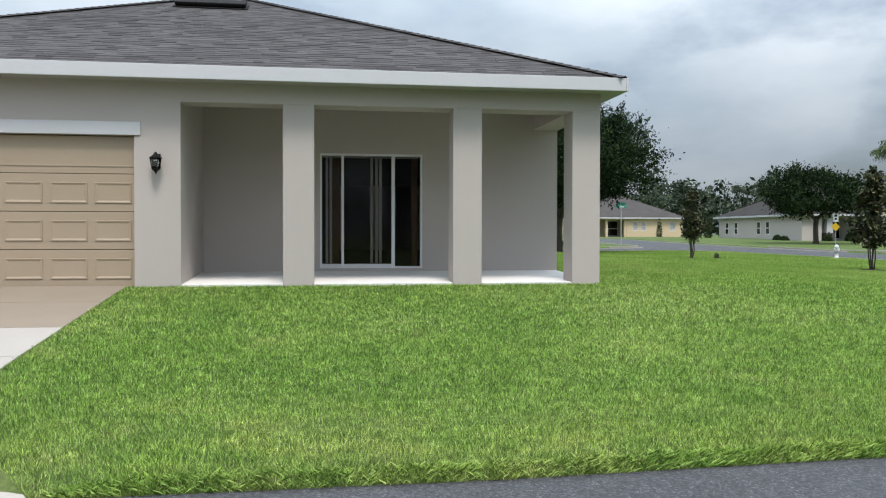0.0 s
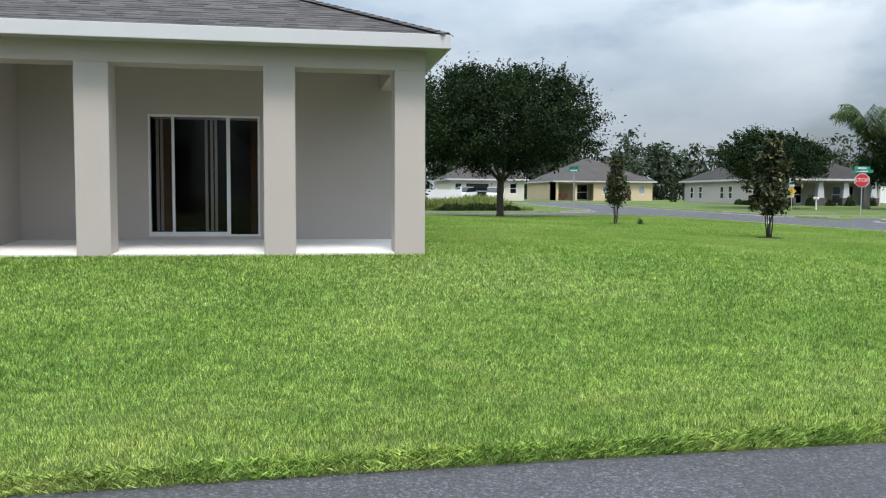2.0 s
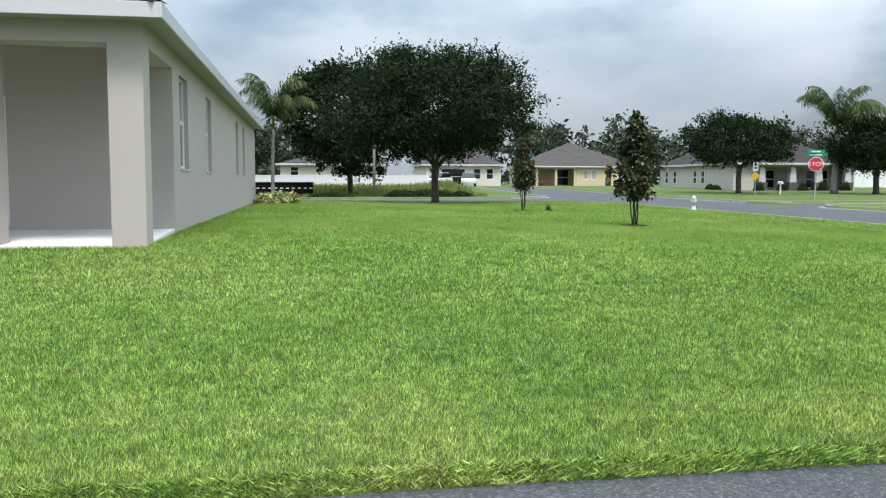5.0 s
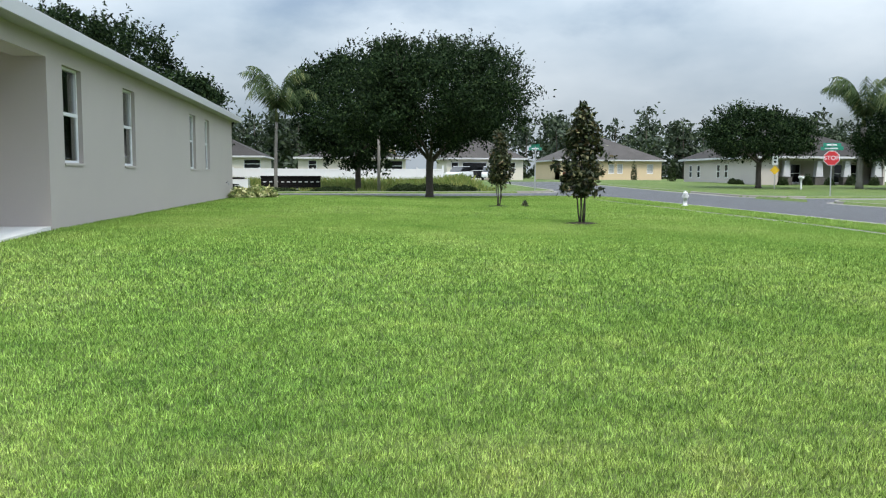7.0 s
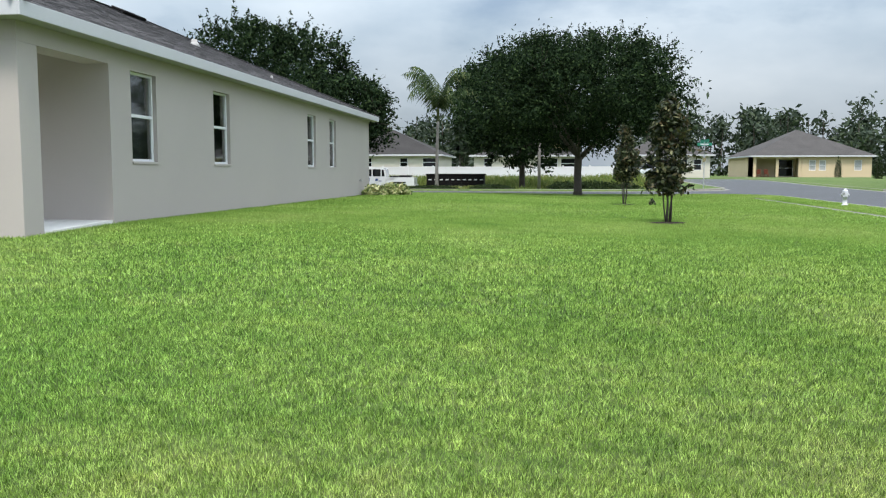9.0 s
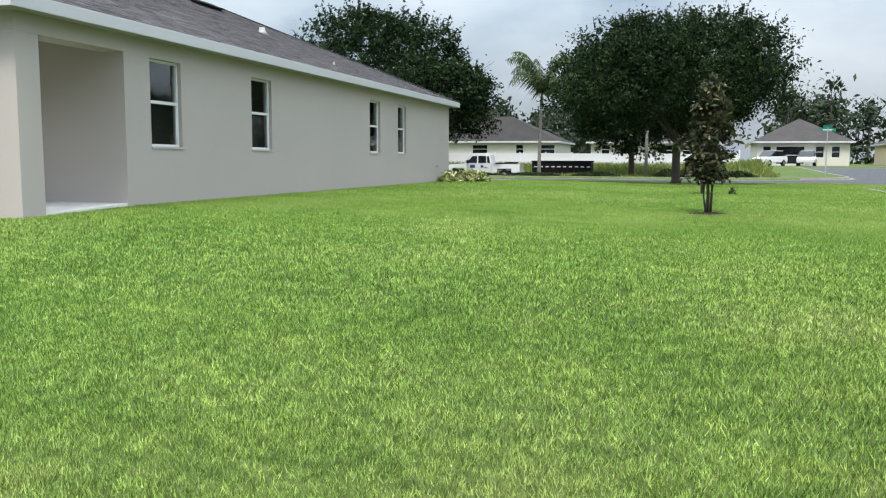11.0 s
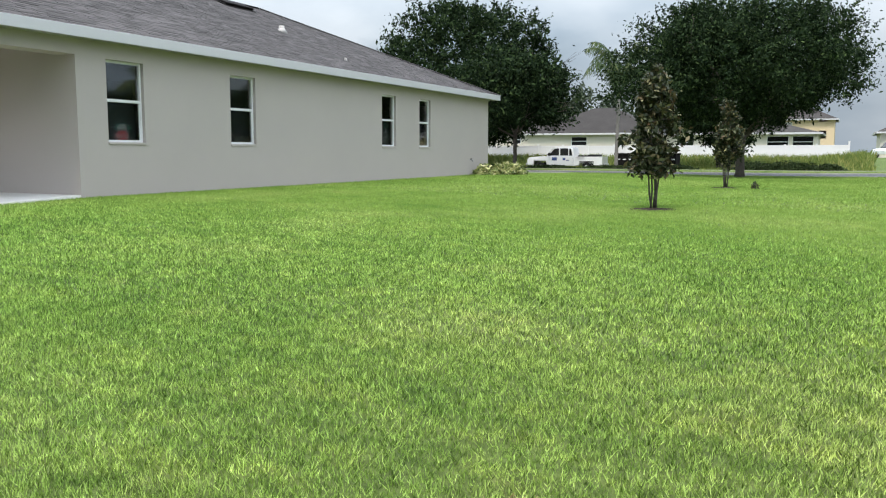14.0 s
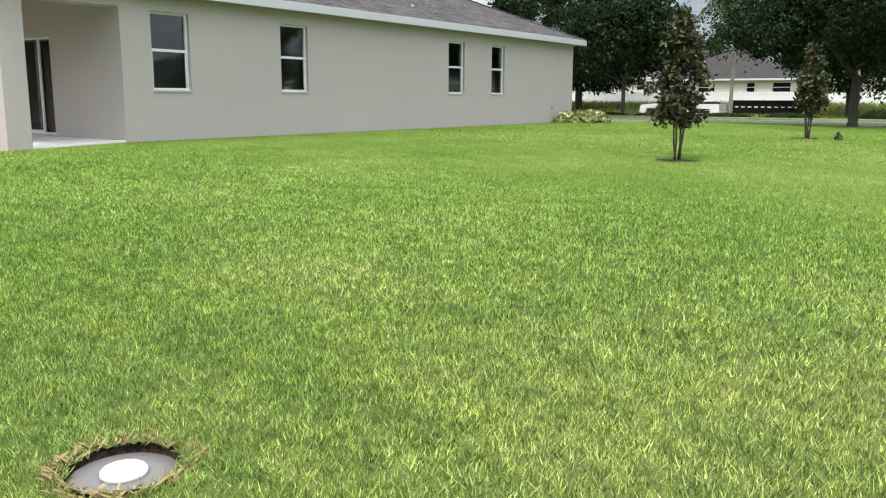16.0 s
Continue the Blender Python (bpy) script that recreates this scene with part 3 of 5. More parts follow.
def build_shell():
    wall("wall_front", holed("x", (Y0, Y0 + TH), X0, XP, 0.4, ZT, [GAR]), "greige stucco wall round the garage door")
    wall("wall_porch_side", [(XP - TH, Y0 + TH, 0.4, XP, YB, ZT)], "greige stucco side wall of the porch")
    wall("wall_porch_back", holed("x", (YB, YB + TH), XP - TH, X1 - TH, 0.6, ZT, [SLIDE]), "greige stucco back wall of the porch")
    wall("wall_side", holed("y", (X1 - TH, X1), YB, Y1 - TH, 0.6, ZT, [(a, b, *WZ) for a, b in SIDE_WINDOWS]), "greige stucco side wall with four windows")
    wall("wall_back", [(X0, Y1 - TH, 0.6, X1, Y1, ZT)], "greige stucco rear wall")
    wall("wall_left", [(X0, Y0 + TH, 0.4, X0 + TH, Y1 - TH, ZT)], "greige stucco far side wall")
    wall("beam_front", [(XP, Y0, ZO, X1, Y0 + 0.46, ZT)], "greige stucco beam over the porch openings")
    wall("beam_side", [(X1 - 0.46, Y0 + 0.46, ZO, X1, YB, ZT)], "greige stucco beam over the porch side opening")
    for x0, x1 in ((-0.31, 0.149), (2.236, 2.683), (4.11, X1)):
        bm = boxes((x0, Y0, 0.6, x1, Y0 + 0.46, ZO), bevel=0.012)
        tagged(part("porch_column", bm, "stucco"), "square greige stucco column of the porch", "column", "porch columns")
    c = part("ceiling", boxes((XP, Y0 + 0.46, ZT - 0.03, X1 - 0.46, YB, ZT)), "stucco")
    tagged(c, "plain greige porch ceiling", "ceiling", kind="structure")
    xa, xb, ya = XP, X1 - 0.015, Y0 + 0.015      # the slab falls a little to the front
    f = part("floor", ([(xa, ya, 0.7), (xb, ya, 0.7), (xb, YB, 0.7), (xa, YB, 0.7), (xa, ya, 1.015), (xb, ya, 1.015), (xb, YB, ZS - 0.01), (xa, YB, ZS - 0.01)],
                       [(3, 2, 1, 0), (4, 5, 6, 7), (0, 1, 5, 4), (1, 2, 6, 5), (2, 3, 7, 6), (3, 0, 4, 7)]), "slab")
    tagged(f, "pale bare concrete porch slab", "floor", kind="structure")
    # room surfaces behind the glass, with the indoor shade painted in
    f2 = part("floor", boxes((X0 + TH, YB + TH, 0.7, X1 - TH, Y1 - TH, ZS)), "room_shade")
    tagged(f2, "floor inside the empty house, coloured near-black as room shade", "floor", kind="structure")
    c2 = part("ceiling", boxes((X0 + TH, YB + TH, 3.75, X1 - TH, Y1 - TH, 3.8)), "room_shade")
    tagged(c2, "plain ceiling inside the house, coloured near-black as room shade", "ceiling", kind="structure")
    w2 = part("wall_inner", boxes((X0 + TH, YB + 5.2, ZS, X1 - TH - 3.8, YB + 5.3, 3.75), (0.6, YB + 5.3, ZS, 0.7, Y1 - TH, 3.75)), "room_shade")
    tagged(w2, "inner wall seen through the glass, coloured near-black as room shade", "wall", kind="structure")


build_shell()

EX0, EX1, EY0, EY1, PITCH, ZE = -8.25, 4.845, 11.22, 33.95, 0.43, 4.125


def build_roof():
    roof = thing("roof", "dark grey shingled hip roof with white fascia", "roof", kind="structure")
    half, zr = (EX1 - EX0) / 2, ZE + PITCH * (EX1 - EX0) / 2
    c = (EX0 + EX1) / 2
    v = [(EX0, EY0, ZE), (EX1, EY0, ZE), (EX1, EY1, ZE), (EX0, EY1, ZE), (c, EY0 + half, zr), (c, EY1 - half, zr)]
    part("deck", (v, [(0, 1, 4), (1, 2, 5, 4), (2, 3, 5), (3, 0, 4, 5), (3, 2, 1, 0)]), "shingle", roof)
    t = 0.035
    for row in ((EX0, EY0 - t, ZE - 0.185, EX1, EY0, ZE + 0.012), (EX0, EY1, ZE - 0.185, EX1, EY1 + t, ZE + 0.012),
                (EX1, EY0 - t, ZE - 0.185, EX1 + t, EY1 + t, ZE + 0.012), (EX0 - t, EY0 - t, ZE - 0.185, EX0, EY1 + t, ZE + 0.012)):
        part("fascia", boxes(row, bevel=0.006), "white", roof, "white painted fascia board")
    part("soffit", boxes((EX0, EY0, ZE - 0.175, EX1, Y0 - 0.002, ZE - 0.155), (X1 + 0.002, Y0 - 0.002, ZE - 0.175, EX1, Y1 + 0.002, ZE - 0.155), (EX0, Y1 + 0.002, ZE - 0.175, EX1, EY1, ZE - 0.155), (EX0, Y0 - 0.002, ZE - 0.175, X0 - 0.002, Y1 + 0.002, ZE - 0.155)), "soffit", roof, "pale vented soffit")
    return roof


ROOF = build_roof()


def build_garage_door():
    door = thing("garage_door", "closed tan raised-panel sectional garage door", "garage door", at=(0, 0, 0))
    y = Y0 + 0.09
    x0, x1, z0, z1 = GAR[0] + 0.004, GAR[1] - 0.004, 0.985, GAR[3] - 0.004
    n, rows = 8, 4
    h = (z1 - z0) / rows
    for r in range(rows):
        a, b = z0 + r * h, z0 + (r + 1) * h - 0.008
        sec = part("section", boxes((x0, y, a, x1, y + 0.045, b), bevel=0.006), "garage", door)
        w = (x1 - x0) / n
        for c in range(n):
            u0, u1, v0, v1 = x0 + c * w + 0.05, x0 + (c + 1) * w - 0.05, a + 0.12, b - 0.12
            if r == rows - 1:          # the top section is plain
                continue
            bm = bmesh.new()
            o = [(u0, v0), (u1, v0), (u1, v1), (u0, v1)]
            ring = []
            for ins, dy in ((0, 0.0), (0.004, -0.011), (0.014, -0.011), (0.04, -0.001)):
                ring.append([bm.verts.new((u0 + ins if k in (0, 3) else u1 - ins, y + dy - 0.001, v0 + ins if k in (0, 1) else v1 - ins)) for k in range(4)])
            for p, q in zip(ring, ring[1:]):
                for k in range(4):
                    bm.faces.new((p[k], p[(k + 1) % 4], q[(k + 1) % 4], q[k]))
            bm.faces.new(ring[-1])
            part("panel", bm, "garage", sec)
    part("bead", boxes((x0 + 0.02, y - 0.008, z1 - h + 0.1, x1 - 0.02, y, z1 - h + 0.12), bevel=0.003), "garage", door)
    part("bottom_seal", boxes((x0, y - 0.005, z0 - 0.03, x1, y + 0.05, z0)), "rubber", door)
    tr = part("trim", boxes((GAR[0] - 0.1, Y0 - 0.022, GAR[3] + 0.002, GAR[1] + 0.09, Y0 - 0.001, GAR[3] + 0.19), bevel=0.004), "white")
    tagged(tr, "white painted head trim over the garage door", "trim", kind="structure")


def build_wall_lamp():
    lamp = thing("wall_lantern", "small black metal wall lantern with clear panes", "wall lamp", at=(-2.09, Y0, 2.80))
    part("back_plate", boxes((-0.05, -0.02, -0.11, 0.05, 0.0, 0.11), bevel=0.008), "black", lamp)
    bm = bmesh.new()
    tube(bm, [(0, -0.01, 0.05), (0, -0.06, 0.10), (0, -0.11, 0.12), (0, -0.12, 0.085)], [0.012, 0.011, 0.010, 0.010])
    part("arm", bm, "black", lamp)
    bm = bmesh.new()
    lathe(bm, [(0.012, 0.125), (0.02, 0.11), (0.035, 0.09), (0.092, 0.045), (0.088, 0.035)], (0, -0.12, 0), 6)
    part("cap", bm, "black", lamp)
    bm = bmesh.new()
    lathe(bm, [(0.05, -0.115), (0.074, 0.033)], (0, -0.12, 0), 6)
    part("pane", bm, "glass", lamp)
    bm = bmesh.new()
    for k in range(6):
        c, s = math.cos(k * math.tau / 6), math.sin(k * math.tau / 6)
        tube(bm, [(0.052 * c, -0.12 + 0.052 * s, -0.118), (0.078 * c, -0.12 + 0.078 * s, 0.037)], [0.006, 0.006], 5)
    part("cage", bm, "black", lamp)
    bm = bmesh.new()
    lathe(bm, [(0.058, -0.11), (0.05, -0.13), (0.018, -0.15), (0.01, -0.175), (0.003, -0.19)], (0, -0.12, 0), 12)
    part("finial", bm, "black", lamp)


def build_slider():
    d = thing("door_1", "closed white-framed sliding glass patio door with vertical blinds", "sliding door", kind="structure")
    x0, x1, z0, z1 = SLIDE
    y = YB + 0.015
    f = 0.035
    fr = part("frame", boxes((x0, y, z0, x0 + f, y + 0.12, z1), (x1 - f, y, z0, x1, y + 0.12, z1), (x0 + f, y, z1 - f, x1 - f, y + 0.12, z1), (x0 + f, y - 0.01, z0, x1 - f, y + 0.12, z0 + 0.03)), "vinyl", d, "white aluminium frame")
    xa, xb = x0 + 0.40, x0 + 1.30
    part("stile", boxes((xa - 0.022, y + 0.02, z0 + 0.03, xa + 0.022, y + 0.055, z1 - f)), "vinyl", d)
    part("stile", boxes((xb - 0.03, y + 0.02, z0 + 0.03, xb + 0.03, y + 0.055, z1 - f)), "vinyl", d)
    part("bottom_rail", boxes((x0 + f, y + 0.024, z0 + 0.031, xb - 0.03, y + 0.05, z0 + 0.075)), "vinyl", d)
    for a, b, dy in ((x0 + f, xa, 0.045), (xa, xb, 0.035), (xb, x1 - f, 0.07)):
        g = part("pane", boxes((a, y + dy, z0 + 0.04, b, y + dy + 0.006, z1 - f)), "door_glass", d)
        g.visible_shadow = False
    bl = thing("vertical_blind", "grey vertical blind slats hung inside the glass door", "blind")
    for k, x in enumerate((0.10, 0.17, 0.90, 0.99, 1.06)):
        o = part("slat", boxes((x0 + x, y + 0.17, z0 + 0.08, x0 + x + 0.045, y + 0.19, z1 - 0.06)), "blind", bl)
    part("rail", boxes((x0 + 0.05, y + 0.15, z1 - 0.06, x1 - 0.05, y + 0.21, z1 - 0.02)), "blind", bl)
    for a, b in ((x1 - 0.17, x1 - 0.06), (x0 + 0.19, x0 + 0.36)):
        dr = part("curtain", boxes((a, y + 0.25, z0 + 0.03, b, y + 0.28, z1 - 0.05), bevel=0.01), "drape")
        tagged(dr, "brown curtain hanging behind the glass door", "curtain", "door curtains")
    o = thing("outlet_box", "small brown weatherproof outlet cover on the porch wall", "outlet", at=(-0.36, YB, 1.5))
    part("cover", boxes((-0.045, -0.05, -0.08, 0.045, 0, 0.08), bevel=0.008), "drape", o)


def build_side_windows():
    for i, (a, b) in enumerate(SIDE_WINDOWS):
        z0, z1 = WZ
        w = thing("window_%d" % (i + 1), "white vinyl single-hung window with fly screen", "window", kind="structure")
        x, f = X1 - 0.075, 0.045
        part("frame", boxes((x - 0.06, a, z0, x, a + f, z1), (x - 0.06, b - f, z0, x, b, z1), (x - 0.06, a + f, z1 - f, x, b - f, z1), (x - 0.06, a + f, z0, x, b - f, z0 + f), bevel=0.004), "vinyl", w)
        zm = (z0 + z1) / 2 + 0.02
        part("meeting_rail", boxes((x - 0.045, a + f, zm - 0.028, x + 0.006, b - f, zm + 0.028), bevel=0.004), "vinyl", w)
        part("sash", boxes((x - 0.035, a + f, z0 + f, x - 0.008, a + f + 0.025, zm - 0.028), (x - 0.035, b - f - 0.025, z0 + f, x - 0.008, b - f, zm - 0.028)), "vinyl", w)
        for p, q, dx in ((z0 + f, zm - 0.028, 0.02), (zm + 0.028, z1 - f, 0.04)):
            g = part("pane", boxes((x - dx - 0.005, a + f, p, x - dx, b - f, q)), "glass", w)
            g.visible_shadow = False
        part("sill", boxes((X1 - 0.075, a - 0.01, z0 - 0.045, X1 + 0.018, b + 0.01, z0 - 0.002), bevel=0.006), "stucco", w)
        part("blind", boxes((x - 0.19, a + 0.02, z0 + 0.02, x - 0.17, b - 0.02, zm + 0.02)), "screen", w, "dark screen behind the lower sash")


def build_roof_things():
    s = math.atan(PITCH)
    for (x, y, turn) in ((-1.9, 16.25, 0), (-1.0, 25.2, 90)):
        z = ZE + PITCH * (y - EY0) if turn == 0 else ZE + PITCH * (EX1 - x)
        v = thing("roof_vent", "long dark metal off-ridge vent on the shingles", "roof vent", "roof vents")
        v.matrix_basis = Matrix.Translation((x, y, z)) @ Matrix.Rotation(radians(turn), 4, "Z") @ Matrix.Rotation(s, 4, "X")
        part("flange", boxes((-0.72, -0.28, 0.012, 0.72, 0.3, 0.03)), "black", v)
        part("hood", boxes((-0.68, -0.2, 0.05, 0.68, 0.24, 0.12), bevel=0.02), "black", v)
        part("louvre", boxes((-0.66, -0.17, 0.03, 0.66, -0.15, 0.05)), "black", v)
    for x, y, r, h in ((1.40, 24.45, 0.085, 0.17), (3.72, 24.43, 0.025, 0.06)):
        z = ZE + PITCH * (EX1 - x)
        p = thing("vent_pipe", "short white plumbing vent pipe through the roof", "vent pipe", "vent pipes", at=(x, y, z))
        bm = bmesh.new()
        lathe(bm, [(r, -0.05), (r, h), (r * 0.8, h), (r * 0.8, h - 0.05)], sides=12)
        part("pipe", bm, "soffit", p)
        bm = bmesh.new()
        lathe(bm, [(r * 2.2, -0.06), (r * 1.4, 0.05), (r * 1.05, 0.09)], sides=12)
        part("boot", bm, "soffit", p)


def shingle_courses():
    """Laminated shingles laid in courses on the two slopes that can be seen; the ones by the porch corner stand as pieces."""
    half = (EX1 - EX0) / 2
    rnd = random.Random(4)
    expo, s = 0.145, math.atan(PITCH)
    ups = int(half / (expo * math.cos(s)))
    loose, rest = [], []
    for slope in ("front", "side"):
        for k in range(ups):
            d0, d1 = k * expo * math.cos(s), (k + 1.25) * expo * math.cos(s)
            d1 = min(d1, half - 0.01)
            lo, hi = (EX0 + d0, EX1 - d0) if slope == "front" else (EY0 + d0, EY1 - d0)
            at = lo
            while at < hi - 0.02:
                w = rnd.choice((0.16, 0.22, 0.3, 0.38)) + rnd.uniform(-0.03, 0.03)
                e = min(at + w, hi)
                inner = lambda v: min(max(v, lo + (d1 - d0)), hi - (d1 - d0))
                t = rnd.choice((0.007, 0.011, 0.015))
                row = []
                for dd, a, b, lift in ((d0, at, e, t), (d1, inner(at), inner(e), 0.003)):
                    z = ZE + PITCH * dd
                    for v in (a, b):
                        row.append((v, EY0 + dd, z + lift + 0.004) if slope == "front" else (EX1 - dd, v, z + lift + 0.004))
                fl = [(p[0], p[1], p[2] - t - 0.004) for p in row[:2]]
                verts = [row[0], row[1], row[3], row[2], fl[0], fl[1]]
                faces = [(0, 1, 2, 3), (4, 5, 1, 0), (4, 0, 3), (5, 2, 1)]
                near = (slope == "front" and k < 9 and at > EX1 - 7.5) or (slope == "side" and k < 5 and at < EY0 + 6)
                (loose if near else rest).append((verts, faces))
                at = e + 0.002
    return loose, rest


def lay_shingles():
    loose, rest = shingle_courses()
    loose, rest = loose[:300], rest + loose[300:]
    V, F = [], []
    for verts, faces in rest:
        n = len(V)
        V += verts
        F += [tuple(i + n for i in f) for f in faces]
    o = part("shingle_field", (V, F), "shingle", ROOF)
    tagged(o, "dark grey laminated shingles", kind="stuff")
    for verts, faces in loose:
        part("shingle", (verts, faces), "shingle", ROOF)
    V, F = [], []
    half, zr = (EX1 - EX0) / 2, ZE + PITCH * (EX1 - EX0) / 2
    c = (EX0 + EX1) / 2
    for a, b in (((EX1, EY0, ZE), (c, EY0 + half, zr)), ((EX1, EY1, ZE), (c, EY1 - half, zr)), ((EX0, EY0, ZE), (c, EY0 + half, zr)), ((c, EY0 + half, zr), (c, EY1 - half, zr))):
        a, b = Vector(a), Vector(b)
        n = int((b - a).length / 0.16)
        side = Vector((b.y - a.y, a.x - b.x, 0)).normalized() * 0.13
        for i in range(n):
            p, q = a.lerp(b, i / n), a.lerp(b, min(1, (i + 1.3) / n))
            k = len(V)
            dz = Vector((0, 0, 0.03))
            lowz = Vector((0, 0, -0.02))
            V += [p + side + lowz + dz, p + dz * 1.7, p - side + lowz + dz, q + side + lowz + dz * 0.6, q + dz * 1.2, q - side + lowz + dz * 0.6]
            F += [(k, k + 1, k + 4, k + 3), (k + 1, k + 2, k + 5, k + 4)]
    part("hip_cap", ([tuple(v) for v in V], F), "shingle", ROOF)


build_garage_door()
build_wall_lamp()
build_slider()
build_side_windows()
build_roof_things()


def build_driveway():
    """Concrete drive with control joints and a flared foot at the lane."""
    d = thing("driveway", "pale concrete driveway sloping up to the garage", "driveway", kind="structure")
    edges = [3.74, 4.25, 4.6, 5.0, 5.8, 7.2, 8.55, 10.2, Y0 + 0.05]

    def right(y):
        return -2.52 + 1.03 * max(0.0, (5.9 - y) / 1.9) ** 1.2
    def z(y):
        return 0.35 if y < 4.0 else float(height(-4.0, y)) + 0.016
    slabs = [(0, 4), (4, 5), (5, 6), (6, 7), (7, 8)]
    for a, b in slabs:
        bm = bmesh.new()
        rows = []
        for i in range(a, b + 1):
            y = edges[i] + (0.006 if i == a else -0.006 if i == b else 0)
            rows.append([bm.verts.new((x, y, zz)) for x, zz in ((-7.45, z(y) - 0.12), (-7.45, z(y)), (right(y), z(y)), (right(y), z(y) - 0.12))])
        for p, q in zip(rows, rows[1:]):
            for k in range(3):
                bm.faces.new((p[k], p[k + 1], q[k + 1], q[k]))
        bm.faces.new(rows[0])
        bm.faces.new(rows[-1])
        bmesh.ops.recalc_face_normals(bm, faces=bm.faces[:])
        part("slab", bm, "old_concrete" if edges[a] > 8 else "concrete", d)


build_driveway()


# ---- lawn blades ----
def grass(name, x0, x1, y0, y1, density, tall, wide, seed, label, keep=None, lean=0.55, over=0.0, mat="blade", sides=3):
    rng = np.random.default_rng(seed)
    n = int((x1 - x0) * (y1 - y0) * density)
    x, y = rng.uniform(x0, x1, n), rng.uniform(y0, y1, n)
    ok = ~on_road(x, y + over)
    ok &= ~((x > X0 - 0.02) & (x < X1 + 0.02) & (y > Y0 - 0.02) & (y < Y1 + 0.02))
    ok &= ~((x < -2.52 + 1.03 * np.clip((5.9 - bent(x, y)) / 1.9, 0, 9) ** 1.2) & (x > -7.5) & (y < Y0))
    ok &= np.hypot(x - CLEAN[0], y - CLEAN[1]) > 0.235 + 0.02 * np.sin(9 * np.arctan2(y - CLEAN[1], x - CLEAN[0]))
    for tx, ty in ((14.15, 18.38), (14.15, 28.72)):
        ok &= np.hypot(x - tx, y - ty) > 0.36
    ok &= ~((x > WALK_W - 0.01) & (x < WALK_E + 0.01) & (y < 39.2))
    if keep is not None:
        ok &= keep(x, y)
    x, y = x[ok], y[ok]
    n = len(x)
    z = np.maximum(height(x, y), 0.345) - 0.01
    h = tall * rng.uniform(0.55, 1.25, n)
    a = rng.uniform(0, math.tau, n)
    w = wide * rng.uniform(0.6, 1.2, n)
    la = rng.uniform(0, math.tau, n)
    ld = h * lean * rng.uniform(0.1, 1.5, n)
    ux, uy = np.cos(a) * w / 2, np.sin(a) * w / 2
    tx, ty = np.cos(la) * ld, np.sin(la) * ld - over * 1.5 * h / tall
    y = bent(x, y)
    q = np.zeros((n, sides, 3))
    q[:, 0] = np.stack([x - ux, y - uy, z], -1)
    q[:, 1] = np.stack([x + ux, y + uy, z], -1)
    if sides == 3:
        q[:, 2] = np.stack([x + tx, y + ty, z + h], -1)
    else:
        q[:, 2] = np.stack([x + tx + ux * 0.3, y + ty + uy * 0.3, z + h], -1)
        q[:, 3] = np.stack([x + tx * 0.45 - ux * 0.9, y + ty * 0.45 - uy * 0.9, z + h * 0.62], -1)
    ob = quads(name, q, mat, sides=sides)
    return tagged(ob, label, "grass", kind="stuff")


grass("lawn_grass", -2.7, 20.2, 4.0, 5.6, 10500, 0.042, 0.0066, 1, "short bright green lawn blades near the lane", lean=0.6)
grass("lawn_grass", -2.7, 20.3, 5.6, 8.0, 6700, 0.044, 0.0080, 6, "short green lawn blades, some paled as painted highlights", lean=0.7)
grass("lawn_grass", -2.7, 20.3, 8.0, 15.0, 3600, 0.044, 0.0115, 2, "mown green lawn blades with yellowed patches", lean=0.7,
      keep=lambda x, y: np.random.default_rng(9).uniform(size=len(x)) > (y - 10.5) / 4.5)
grass("lawn_grass", 4.5, 22.4, 10.5, 20.0, 2000, 0.042, 0.021, 3, "mown green lawn blades beside the house", mat="blade_far",
      keep=lambda x, y: np.random.default_rng(10).uniform(size=len(x)) > (15.0 - y) / 4.5)
grass("lawn_grass", 4.5, 22.5, 20.0, 44.9, 400, 0.045, 0.05, 4, "mown green lawn blades farther off", mat="blade_far")
grass("lawn_edge", -1.2, 22.0, 3.985, 4.11, 11000, 0.046, 0.0036, 5, "longer uncut blades hanging over the lane's edge", lean=1.1, over=0.02, sides=4)
grass("verge_edge", WALK_E, WALK_E + 0.12, 6.0, 39.0, 900, 0.10, 0.02, 8, "ragged grass along the footway", mat="blade_far")


def build_footway():
    """Square concrete flags along the street, sunk a little between lawn and verge."""
    f = thing("pavement", "narrow pale concrete footway between lawn and verge", "pavement", kind="structure")
    y = 6.0
    while y < 39.0:
        bm = bmesh.new()
        rows = [[bm.verts.new((x, v, float(height(20.3, v)) + dz)) for x, dz in ((WALK_W, -0.14), (WALK_W, -0.02), (WALK_E, -0.02), (WALK_E, -0.14))] for v in (y + 0.008, y + 1.49)]
        for k in range(3):
            bm.faces.new((rows[0][k], rows[0][k + 1], rows[1][k + 1], rows[1][k]))
        bm.faces.new(rows[0])
        bm.faces.new(rows[1])
        bmesh.ops.recalc_face_normals(bm, faces=bm.faces[:])
        part("flag", bm, "pavement", f)
        y += 1.5


build_footway()


